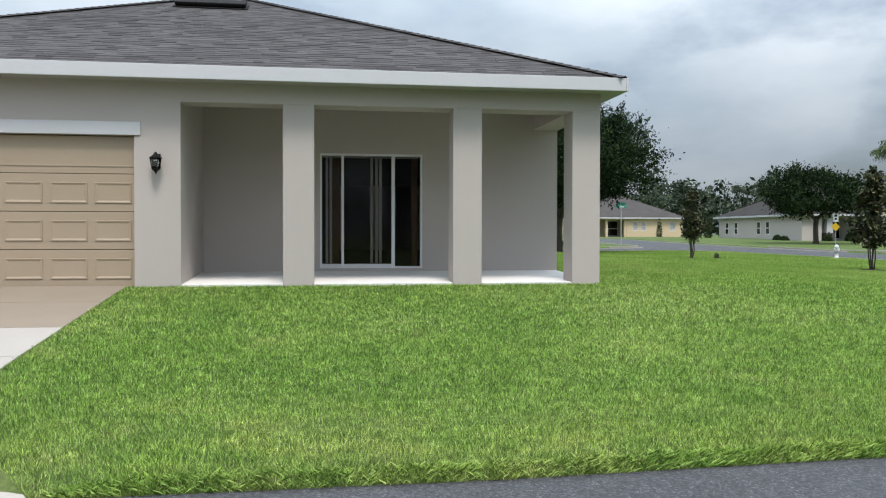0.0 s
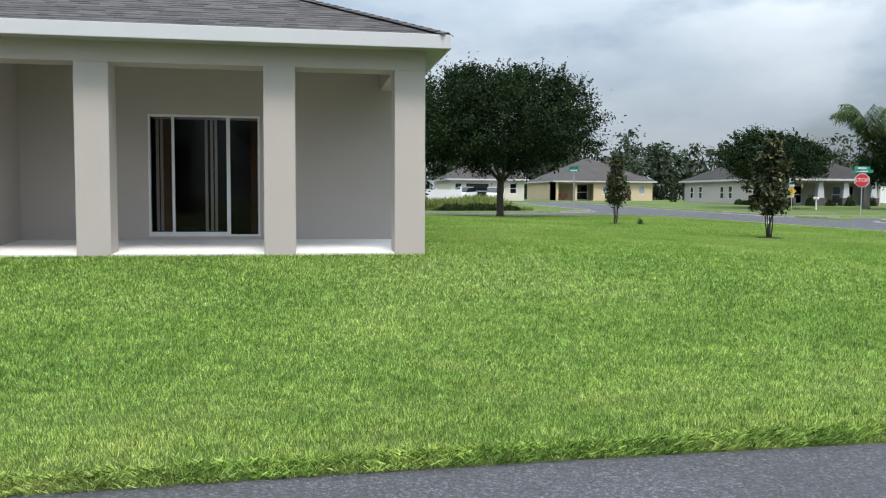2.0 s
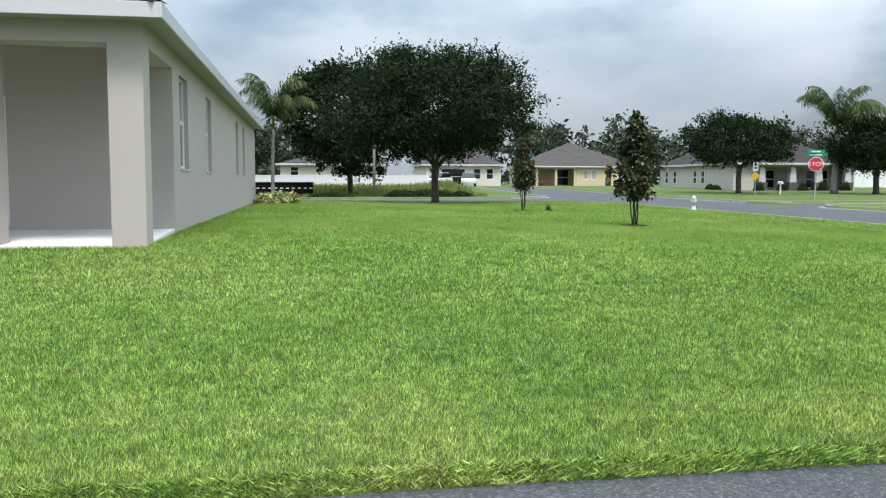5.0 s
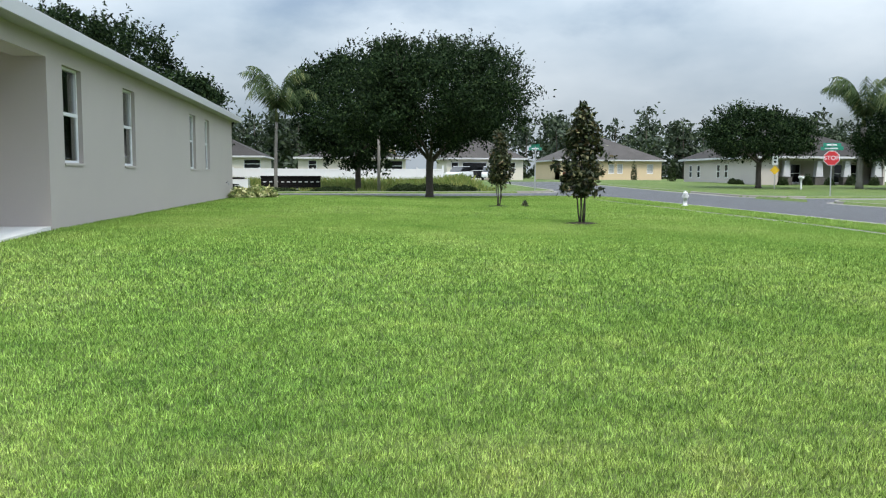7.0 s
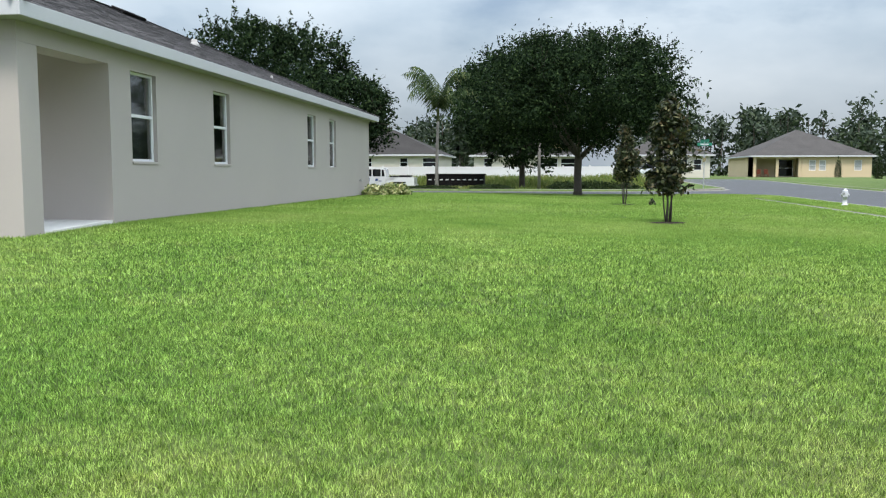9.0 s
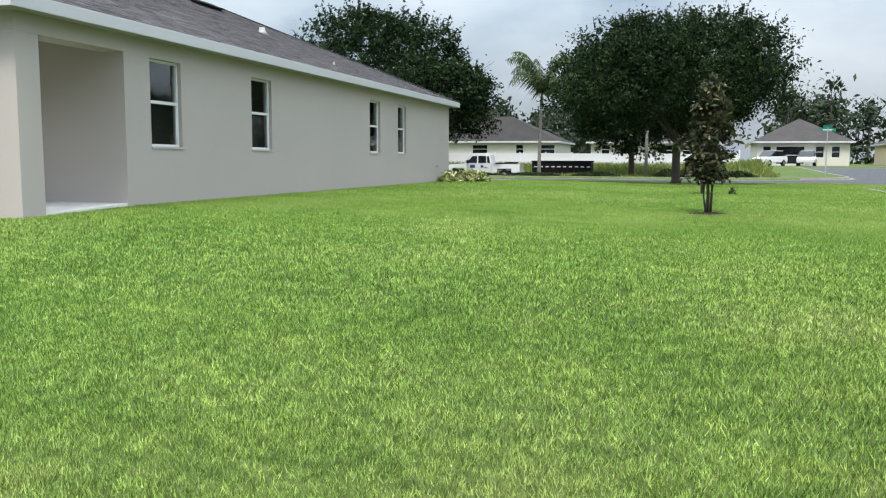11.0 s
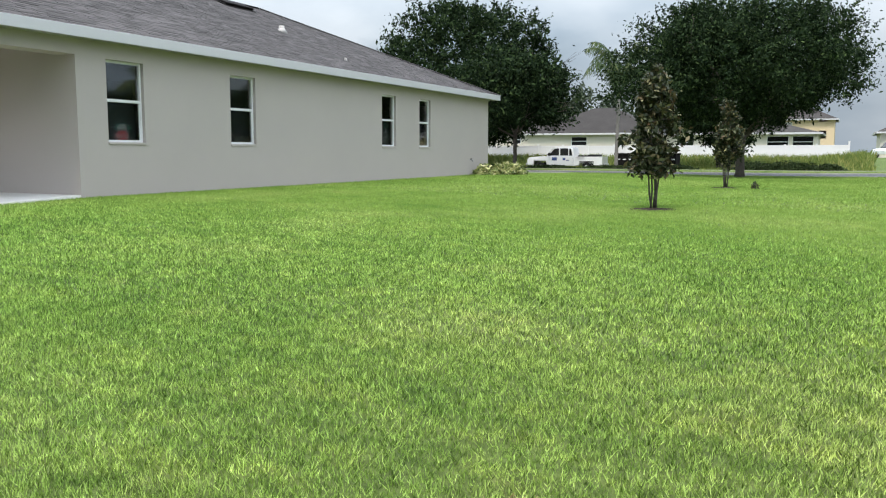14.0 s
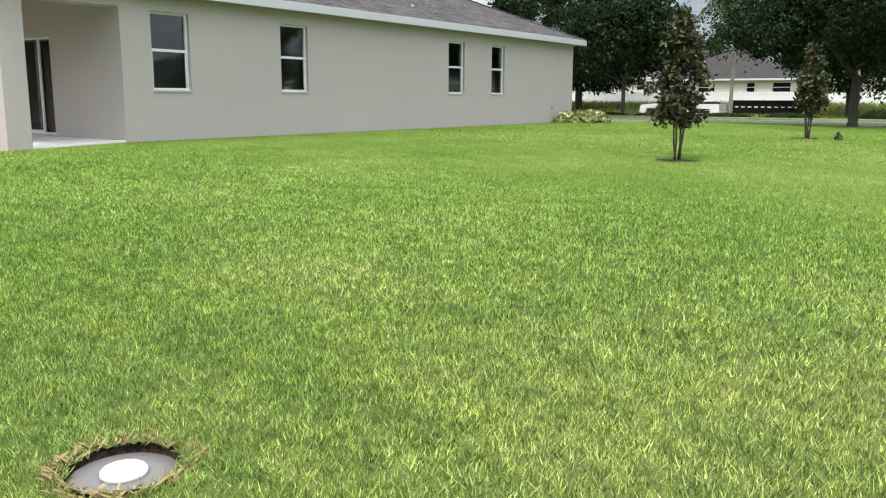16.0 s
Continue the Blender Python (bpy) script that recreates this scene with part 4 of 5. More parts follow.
# ---- trees ----
def leaf_cards(centres, size, rng, flat=0.0):
    """Small pointed leaf clumps: one bent quad a centre, turned at random."""
    n = len(centres)
    d = rng.normal(size=(n, 3))
    d[:, 2] *= 1 - flat
    d /= np.linalg.norm(d, axis=1)[:, None]
    o = rng.normal(size=(n, 3))
    o -= (o * d).sum(1)[:, None] * d
    o /= np.linalg.norm(o, axis=1)[:, None]
    s = size * rng.uniform(0.6, 1.4, n)[:, None]
    q = np.zeros((n, 4, 3))
    q[:, 0] = centres - d * s * 0.5
    q[:, 1] = centres + o * s * 0.22
    q[:, 2] = centres + d * s * 0.5 + np.array([0, 0, -0.1]) * s
    q[:, 3] = centres - o * s * 0.22
    return q


def limbs(bm, rnd, base, lean, length, radius, depth, tips, spread=0.7, kids=(2, 3), droop=0.0):
    """One limb and, from it, its branches; ends are gathered in tips."""
    p, d = Vector(base), Vector(lean).normalized()
    pts, rad = [p.copy()], [radius]
    steps = 4
    for i in range(steps):
        d = (d + Vector((rnd.gauss(0, 0.13), rnd.gauss(0, 0.13), rnd.gauss(0.03 - droop, 0.09)))).normalized()
        p = p + d * length / steps
        pts.append(p.copy())
        rad.append(radius * (1 - 0.42 * (i + 1) / steps))
    tube(bm, pts, rad, 8 if depth > 2 else 5, cap=True)
    if depth <= 1:
        tips += [pts[-1], pts[-2]]
    if depth == 0:
        return
    for k in range(rnd.randint(*kids)):
        a = rnd.uniform(0, math.tau)
        u = d.orthogonal().normalized()
        v = d.cross(u)
        nd = (d + (u * math.cos(a) + v * math.sin(a)) * rnd.uniform(0.5, 1.1) * spread + Vector((0, 0, 0.05))).normalized()
        limbs(bm, rnd, pts[rnd.choice((-1, -1, -2))], nd, length * rnd.uniform(0.62, 0.85), rad[-1] * rnd.uniform(0.6, 0.8), depth - 1, tips, spread, kids, droop)


def broadleaf(name, at, tall, wide, stem, seed, label, leaves=26000, leaf=0.2, mat="oak_leaf", stems=5, clump=0.75, low=0.28, trunk_r=0.24, fill=90, turn=0, shift=0.0):
    """A spreading tree: trunk, forking limbs, and a crown of leaf clumps round the branch ends, with gaps."""
    rnd, rng = random.Random(seed), np.random.default_rng(seed)
    t = thing(name, label, "tree", at=(at[0], at[1], float(height(*at)) - 0.03), turn=turn)
    bm, tips = bmesh.new(), []
    tube(bm, [(0, 0, -0.1), (0.02, 0, 0.25), (0.0, 0.03, stem * 0.6), (0.03, 0, stem), (0.03, 0, stem * 1.12)], [trunk_r * 1.5, trunk_r * 1.05, trunk_r * 0.95, trunk_r, trunk_r * 0.3], 12)
    part("trunk", bm, "bark", t)
    for k in range(stems):
        bm = bmesh.new()
        a = k * math.tau / stems + rnd.uniform(-0.4, 0.4)
        up = rnd.uniform(0.55, 1.5)
        limbs(bm, rnd, (0.03, 0, stem * rnd.uniform(0.85, 1.0)), (math.cos(a), math.sin(a), up), tall * 0.30, trunk_r * 0.55, 3, tips, 0.75)
        part("limb", bm, "bark", t)
    T = np.array([tuple(p) for p in tips])
    zc = tall * (low + (1 - low) * 0.36)
    c, flat = np.array([shift, 0, zc]), wide / 2
    knobs = rng.normal(size=(26, 3)) + np.array([0, 0, 0.25])
    knobs /= np.linalg.norm(knobs, axis=1)[:, None]
    swell = rng.choice((-0.30, -0.18, 0.05, 0.09, 0.13), 26)

    def radii(d):
        """The crown's reach along a direction: domed above, flatter below, lobed round about."""
        rz = np.where(d[:, 2] > 0, tall - zc, zc - tall * low)
        u = d / np.maximum(np.linalg.norm(d, axis=1), 1e-6)[:, None]
        lobe = 0.95 + 0.15 * (2 * np.hypot(u[:, 0], u[:, 1]) * np.maximum(u[:, 2], 0)) ** 2 + (np.exp(-((1 - u @ knobs.T) / 0.09)) * swell).sum(1)
        return np.stack([flat * lobe, flat * lobe, rz * lobe], -1)

    e = T - c
    k = np.linalg.norm(e / radii(e), axis=1)
    T = c + np.where((k > 1)[:, None], e / np.maximum(k, 1e-6)[:, None] * rng.uniform(0.75, 1.02, len(k))[:, None], e)
    ex = rng.normal(size=(fill, 3))
    ex /= np.linalg.norm(ex, axis=1)[:, None]
    ex = c + ex * radii(ex) * rng.choice((0.45, 0.62, 0.76, 0.86, 0.94, 1.0), fill)[:, None]
    T = np.vstack([T, ex])
    T = T[T[:, 2] > tall * low * 0.9]
    many = int(leaves * 0.72)
    pick = rng.integers(0, len(T), many)
    puff = rng.uniform(0.45, 1.25, len(T))
    C = T[pick] + rng.normal(size=(many, 3)) * clump * np.array([0.5, 0.5, 0.36]) * puff[pick][:, None]
    C = C[C[:, 2] > tall * low * 0.7]
    # feathery sprays that stand out of the crown
    shoots = int(leaves * 0.28 / 34)
    d = rng.normal(size=(shoots, 3))
    d[:, 2] += 0.45
    d /= np.linalg.norm(d, axis=1)[:, None]
    root = c + d * radii(d) * rng.uniform(0.66, 0.93, shoots)[:, None]
    way = d * 0.7 + rng.normal(size=(shoots, 3)) * 0.35 + np.array([0, 0, 0.45])
    way /= np.linalg.norm(way, axis=1)[:, None]
    reach = rng.uniform(0.35, 1.45, shoots) * tall / 8.5
    along = rng.uniform(0, 1, (shoots, 34))
    S = root[:, None] + way[:, None] * (along * reach[:, None])[..., None] + rng.normal(size=(shoots, 34, 3)) * (0.13 * tall / 8.5 * (1 - 0.7 * along))[..., None]
    S = S.reshape(-1, 3)
    S = S[S[:, 2] > tall * low * 0.85]
    C = np.vstack([C, S])
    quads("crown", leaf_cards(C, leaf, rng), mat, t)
    return t


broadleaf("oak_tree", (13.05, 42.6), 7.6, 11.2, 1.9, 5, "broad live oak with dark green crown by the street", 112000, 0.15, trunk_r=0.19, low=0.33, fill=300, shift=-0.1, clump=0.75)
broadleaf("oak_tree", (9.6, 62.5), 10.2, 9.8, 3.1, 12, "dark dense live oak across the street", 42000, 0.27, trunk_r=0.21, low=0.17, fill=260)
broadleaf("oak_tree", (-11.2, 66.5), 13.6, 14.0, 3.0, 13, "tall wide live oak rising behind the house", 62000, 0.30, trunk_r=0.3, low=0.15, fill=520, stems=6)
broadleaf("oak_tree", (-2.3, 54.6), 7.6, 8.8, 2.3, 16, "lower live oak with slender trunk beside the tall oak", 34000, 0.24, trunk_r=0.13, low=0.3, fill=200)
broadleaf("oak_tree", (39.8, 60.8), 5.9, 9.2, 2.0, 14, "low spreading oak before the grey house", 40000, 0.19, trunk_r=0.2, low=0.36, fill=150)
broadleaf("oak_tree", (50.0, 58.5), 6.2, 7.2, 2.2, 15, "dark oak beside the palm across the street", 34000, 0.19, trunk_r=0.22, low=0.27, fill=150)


def sapling(at, tall, wide, seed, label):
    """A young multi-stemmed ornamental tree with upright habit and glossy leaves."""
    rnd, rng = random.Random(seed), np.random.default_rng(seed)
    t = thing("young_tree", label, "tree", "young lawn trees", at=(at[0], at[1], float(height(*at)) - 0.01))
    tips = []
    for k in range(5):
        a = k * math.tau / 5 + 0.5
        bm = bmesh.new()
        top = tall * rnd.uniform(0.72, 0.95)
        pts = [Vector((math.cos(a) * (0.045 + 0.085 * wide * (i / 6) ** 1.3 * (1.5 - i / 6) * 2) + rnd.gauss(0, 0.015), math.sin(a) * (0.045 + 0.085 * wide * (i / 6) ** 1.3 * (1.5 - i / 6) * 2) + rnd.gauss(0, 0.015), top * i / 6)) for i in range(7)]
        tube(bm, pts, [0.019 - 0.0023 * i for i in range(7)], 7)
        part("stem", bm, "bark", t)
        tips += pts[2:]
    bm = bmesh.new()
    for k in range(130):
        p = rnd.choice(tips)
        f = p.z / tall
        r = wide / 2 * (0.30 + 1.75 * f if f < 0.4 else 1.0 - 0.85 * ((f - 0.4) / 0.6) ** 1.5) * rnd.uniform(0.7, 1.25)
        a = rnd.uniform(0, math.tau)
        q = Vector((math.cos(a) * r * rnd.uniform(0.35, 1), math.sin(a) * r * rnd.uniform(0.35, 1), min(p.z + rnd.uniform(0.05, 0.26), tall * rnd.uniform(0.86, 1.0))))
        tube(bm, [p, p.lerp(q, 0.5) + Vector((0, 0, 0.02)), q], [0.007, 0.005, 0.003], 4, cap=False)
        tips.append(q)
    part("twigs", bm, "bark", t)
    T = np.array([tuple(p) for p in tips[16:]])
    n = 4000
    C = T[rng.integers(0, len(T), n)] + rng.normal(size=(n, 3)) * np.array([0.06, 0.06, 0.07])
    C = C[C[:, 2] > tall * 0.23]
    top = np.stack([rng.normal(0, 0.05, 120), rng.normal(0, 0.05, 120), rng.uniform(tall * 0.85, tall * 1.03, 120)], -1)
    quads("foliage", leaf_cards(np.vstack([C, top]), 0.125, rng), "holly_leaf", t)
    bed = bmesh.new()
    ring = [bed.verts.new((math.cos(k * math.tau / 20) * 0.42 * rnd.uniform(0.8, 1.15), math.sin(k * math.tau / 20) * 0.42 * rnd.uniform(0.8, 1.15), 0.022)) for k in range(20)]
    mid = bed.verts.new((0, 0, 0.05))
    for k in range(20):
        bed.faces.new((ring[k], ring[(k + 1) % 20], mid))
    part("mulch_bed", bed, "mulch", t, "dark mulch ring at the foot")


sapling((14.15, 18.38), 2.58, 1.04, 21, "young reddish-green ornamental tree standing in the lawn")
sapling((14.15, 28.72), 2.5, 0.88, 22, "smaller young ornamental tree standing farther back in the lawn")


def palm(at, stem, spread, seed, label, lean=(0.0, 0.0), fronds=17, thick=0.14):
    rnd = random.Random(seed)
    t = thing("palm_tree", label, "palm", at=(at[0], at[1], float(height(*at)) - 0.03))
    bm = bmesh.new()
    pts = [(lean[0] * (i / 8) ** 2, lean[1] * (i / 8) ** 2, stem * i / 8) for i in range(9)]
    tube(bm, pts, [thick * (1.35 if i == 0 else 1.0 - 0.03 * i) for i in range(9)], 12)
    part("trunk", bm, "palm_bark", t)
    bm = bmesh.new()
    tip = Vector(pts[-1])
    tube(bm, [tip - Vector((0, 0, 0.1)), tip + Vector((0, 0, 0.5)), tip + Vector((0, 0, 0.9))], [thick * 0.8, thick * 0.7, 0.04], 10)
    part("crownshaft", bm, "palm_leaf", t, "smooth green crownshaft")
    for k in range(fronds):
        a = k * 2.399 + rnd.uniform(-0.2, 0.2)
        up = rnd.uniform(0.3, 4.0)
        q, spine = [], []
        p = tip + Vector((0, 0, 0.7))
        d = Vector((math.cos(a), math.sin(a), up + 0.75)).normalized()
        n = 14
        for i in range(n + 1):
            spine.append(p.copy())
            d = (d + Vector((0, 0, -0.045 - 0.021 * i))).normalized()
            p = p + d * spread / n
        bm2 = bmesh.new()
        tube(bm2, spine[::2], [0.022, 0.02, 0.018, 0.015, 0.012, 0.009, 0.006, 0.004][:len(spine[::2])], 4)
        for i in range(2, n + 1):
            d = (spine[i] - spine[i - 1]).normalized()
            side = d.cross(Vector((0, 0, 1))).normalized()
            for sub in range(3):
                base = spine[i - 1].lerp(spine[i], sub / 3)
                for sg in (-1, 1):
                    ln = spread * 0.30 * math.sin(math.pi * min(1, 0.18 + 0.82 * i / n)) ** 0.6 + 0.1
                    end = base + side * sg * ln * rnd.uniform(0.25, 0.6) + d * ln * 0.35 + Vector((0, 0, -0.75 * ln + rnd.gauss(0, 0.08)))
                    mid = base.lerp(end, 0.5) + Vector((0, 0, 0.05 * ln))
                    w = d * 0.03
                    bm2.faces.new([bm2.verts.new(v) for v in (base - w, mid - w, end, mid + w, base + w)])
        part("frond", bm2, "palm_leaf", t)
    return t


palm((4.25, 55.4), 4.6, 3.9, 31, "tall queen palm with drooping fronds across the street", (0.1, 0.0), 15, 0.12)
palm((47.2, 59.6), 4.7, 4.6, 32, "large feather palm beside the grey house", (0.2, 0.1), 20, 0.24)


# ---- across the street ----
def gz(x, y):
    return float(height(x, y))


def hip_house(name, label, x0, x1, y0, y1, z0, eave, ridge, wall_mat, roof_mat, windows=(), porch=None, over=0.45, turn=0.0):
    """A one-storey house with hip roof; windows are (x, width, sill, head) on the face towards the lawn; porch is (x0, x1, depth)."""
    cx, cy = (x0 + x1) / 2, (y0 + y1) / 2
    h = thing(name, label, "house", at=(cx, cy, z0), turn=turn)
    a0, a1, b0, b1 = x0 - cx, x1 - cx, y0 - cy, y1 - cy
    zt = eave - z0
    holes = [(w[0] - cx - w[1] / 2, w[0] - cx + w[1] / 2, w[2], w[3]) for w in windows]
    yw = b0
    rows = []
    if porch:
        p0, p1, dep = porch[0] - cx, porch[1] - cx, porch[2]
        front = [q for q in holes if q[1] < p0 or q[0] > p1]
        back = [q for q in holes if p0 <= q[0] and q[1] <= p1]
        if p0 > a0 + 0.01:
            rows += holed("x", (b0, b0 + 0.2), a0, p0, -0.2, zt, [q for q in front if q[1] < p0])
        if p1 < a1 - 0.01:
            rows += holed("x", (b0, b0 + 0.2), p1, a1, -0.2, zt, [q for q in front if q[0] > p1])
        rows += holed("x", (b0 + dep, b0 + dep + 0.2), p0, p1, -0.2, zt, back)
        rows += [(p0 - 0.2 if p0 > a0 else p0, b0 + 0.2, -0.2, p0 if p0 > a0 else p0 + 0.2, b0 + dep, zt), (p1 if p1 < a1 else p1 - 0.2, b0 + 0.2, -0.2, p1 + 0.2 if p1 < a1 else p1, b0 + dep, zt), (p0, b0, zt - 0.35, p1, b0 + 0.25, zt)]
        n = max(2, int(round((p1 - p0) / 2.6)) + 1)
        spots = [p0 + 0.2 + (p1 - p0 - 0.4) * k / (n - 1) for k in range(n)]
        if wall_mat == "grey_wall":       # tapered pillars on stone feet
            spots = []
            for x in (47.06 - cx, 50.09 - cx, 52.7 - cx, 55.6 - cx):
                bm = bmesh.new()
                prism(bm, [(x - 0.34, 0.95), (x + 0.34, 0.95), (x + 0.22, zt - 0.35), (x - 0.22, zt - 0.35)], b0 - 0.1, b0 + 0.4)
                part("porch_pillar", bm, "white", h, "white tapered pillar")
                part("pillar_foot", boxes((x - 0.45, b0 - 0.2, -0.2, x + 0.45, b0 + 0.5, 0.9), (x - 0.48, b0 - 0.23, 0.9, x + 0.48, b0 + 0.53, 0.95), bevel=0.015), "stone", h, "dark stacked-stone foot")
        for x in spots:
            part("porch_post", boxes((x - 0.17, b0 - 0.02, -0.2, x + 0.17, b0 + 0.3, zt - 0.35), bevel=0.01), "white" if wall_mat != "yellow_wall" else wall_mat, h)
    else:
        rows += holed("x", (b0, b0 + 0.2), a0, a1, -0.2, zt, holes)
    rows += [(a0, b0 + 0.2, -0.2, a0 + 0.2, b1, zt), (a1 - 0.2, b0 + 0.2, -0.2, a1, b1, zt), (a0 + 0.2, b1 - 0.2, -0.2, a1 - 0.2, b1, zt)]
    part("wall", boxes(*rows), wall_mat, h)
    # added near-black sheet standing in for the shade of the rooms
    part("interior_shade_sheet", boxes((a0 + 0.2, b0 + (porch[2] + 0.5 if porch else 0.5), -0.1, a1 - 0.2, b0 + (porch[2] + 0.6 if porch else 0.6), zt - 0.02)), "screen", h)
    for q in holes:
        dy = porch[2] if porch and p0 <= q[0] and q[1] <= p1 else 0.0
        y = b0 + dy
        w = part("window", boxes((q[0], y + 0.05, q[2], q[0] + 0.06, y + 0.12, q[3]), (q[1] - 0.06, y + 0.05, q[2], q[1], y + 0.12, q[3]), (q[0] + 0.06, y + 0.05, q[3] - 0.06, q[1] - 0.06, y + 0.12, q[3]), (q[0] + 0.06, y + 0.05, q[2], q[1] - 0.06, y + 0.12, q[2] + 0.06), (q[0] + 0.06, y + 0.05, (q[2] + q[3]) / 2 - 0.03, q[1] - 0.06, y + 0.11, (q[2] + q[3]) / 2 + 0.03)), "vinyl", h)
        part("pane", boxes((q[0] + 0.05, y + 0.13, q[2] + 0.05, q[1] - 0.05, y + 0.14, q[3] - 0.05)), "curtained" if wall_mat == "yellow_wall" and q[1] - q[0] < 1.2 else "car_glass", w)
    e0, e1, f0, f1 = a0 - over, a1 + over, b0 - over, b1 + over
    half = min(e1 - e0, f1 - f0) / 2
    zr = ridge - z0
    if e1 - e0 >= f1 - f0:
        r0, r1 = (e0 + half, (f0 + f1) / 2), (e1 - half, (f0 + f1) / 2)
        order = [(0, 1, 5, 4), (1, 2, 5), (2, 3, 4, 5), (3, 0, 4)]
    else:
        r0, r1 = ((e0 + e1) / 2, f0 + half), ((e0 + e1) / 2, f1 - half)
        order = [(0, 1, 4), (1, 2, 5, 4), (2, 3, 5), (3, 0, 4, 5)]
    v = [(e0, f0, zt), (e1, f0, zt), (e1, f1, zt), (e0, f1, zt), (*r0, zr), (*r1, zr)]
    roof = part("roof", (v, order + [(3, 2, 1, 0)]), roof_mat, h)
    part("fascia", boxes((e0, f0 - 0.04, zt - 0.16, e1, f0, zt + 0.02), (e0 - 0.04, f0 - 0.04, zt - 0.16, e0, f1 + 0.04, zt + 0.02), (e1, f0 - 0.04, zt - 0.16, e1 + 0.04, f1 + 0.04, zt + 0.02), (e0, f1, zt - 0.16, e1, f1 + 0.04, zt + 0.02)), "white", roof)
    return h


hip_house("house", "pale yellow stucco house with brown hip roof and porch", 36.9, 51.0, 110.0, 125.0, 1.50, 4.15, 7.7, "yellow_wall", "shingle_brown",
          [(41.4, 2.0, 0.05, 2.2), (44.0, 0.8, 0.8, 2.1), (45.2, 0.8, 0.8, 2.1), (49.4, 0.9, 0.8, 2.1)], (36.9, 42.7, 2.6))
grey_house = hip_house("house", "grey stucco house with dark hip roof and stone-footed porch", 44.3, 56.3, 70.0, 86.0, 1.0, 3.7, 6.7, "grey_wall", "shingle_brown",
                       [(48.9, 1.0, 0.4, 2.1), (53.0, 0.9, 0.4, 2.1), (54.4, 0.9, 0.4, 2.1)], (46.3, 56.1, 1.8))
for yy in (84.2, 82.2, 77.6, 75.9):      # sash windows of its street side
    _x, _y = -6.0, yy - 78.0
    side = part("window", boxes((_x - 0.03, _y - 0.36, 0.8, _x - 0.002, _y - 0.3, 2.1), (_x - 0.03, _y + 0.3, 0.8, _x - 0.002, _y + 0.36, 2.1), (_x - 0.03, _y - 0.3, 2.04, _x - 0.002, _y + 0.3, 2.1), (_x - 0.03, _y - 0.3, 0.8, _x - 0.002, _y + 0.3, 0.86), (_x - 0.03, _y - 0.3, 1.42, _x - 0.002, _y + 0.3, 1.48)), "vinyl", grey_house)
    part("pane", boxes((_x - 0.015, _y - 0.29, 0.87, _x - 0.003, _y + 0.29, 1.41), (_x - 0.015, _y - 0.29, 1.49, _x - 0.003, _y + 0.29, 2.03)), "car_glass", side)
hip_house("house", "cream stucco house with dark roof behind the white fence", -15.0, -0.6, 92.0, 104.0, 1.45, 4.0, 7.0, "cream_wall", "shingle_brown",
          [(-9.0, 1.8, 1.2, 2.2), (-4.5, 0.9, 1.2, 2.2), (-1.5, 1.8, 1.2, 2.2)])
hip_house("house", "cream stucco house with screened porch behind the fence", 3.5, 14.9, 90.0, 101.0, 1.6, 3.85, 5.4, "cream_wall", "shingle_brown",
          [(5.0, 0.9, 1.0, 1.95), (11.4, 2.0, 0.8, 1.95), (13.65, 1.9, 0.8, 1.95)])
hip_house("house", "two-storey pale yellow house with dark roof far behind the fence", 7.5, 15.9, 130.0, 140.0, 1.8, 6.6, 8.8, "yellow_wall", "shingle_brown",
          [(10.0, 1.0, 3.2, 4.4), (14.4, 1.0, 3.2, 4.4), (14.4, 1.0, 0.9, 2.1)])
hip_house("house", "pale house with garage beyond the oak", 20.6, 30.0, 101.0, 113.0, 1.5, 4.1, 6.8, "cream_wall", "shingle_brown",
          [(21.6, 0.9, 0.8, 2.1), (24.0, 3.0, 0.1, 2.1), (27.0, 0.9, 0.8, 2.1), (28.6, 0.9, 0.8, 2.1)])
hip_house("house", "cream stucco house far behind the tall tree", -34.0, -14.5, 94.0, 106.0, 1.7, 4.3, 7.0, "cream_wall", "shingle_brown",
          [(-30.0, 1.4, 1.2, 2.2), (-22.0, 2.0, 1.0, 2.2), (-17.0, 1.0, 1.2, 2.2)])


def vinyl_fence(x0, x1, y, tall):
    """White privacy fence: posts, and boards between two rails, bay by bay."""
    f = thing("fence", "white vinyl privacy fence along the back gardens", "fence")
    bay = 2.4
    n = int((x1 - x0) / bay)
    for i in range(n + 1):
        x = x0 + i * bay
        z = gz(x, y)
        p = part("post", boxes((x - 0.065, y - 0.065, z - 0.1, x + 0.065, y + 0.065, z + tall + 0.05), (x - 0.08, y - 0.08, z + tall + 0.05, x + 0.08, y + 0.08, z + tall + 0.1)), "vinyl", f)
        if i < n:
            part("rail", boxes((x + 0.065, y - 0.025, z + 0.05, x + bay - 0.065, y + 0.025, z + 0.18)), "vinyl", f)
            part("rail", boxes((x + 0.065, y - 0.025, z + tall - 0.14, x + bay - 0.065, y + 0.025, z + tall)), "vinyl", f)
            part("panel", boxes((x + 0.065, y - 0.011, z + 0.18, x + bay - 0.065, y + 0.011, z + tall - 0.14)), "vinyl", f)


vinyl_fence(-28.0, 18.6, 78.0, 1.83)
vinyl_fence(57.2, 77.0, 80.0, 1.83)


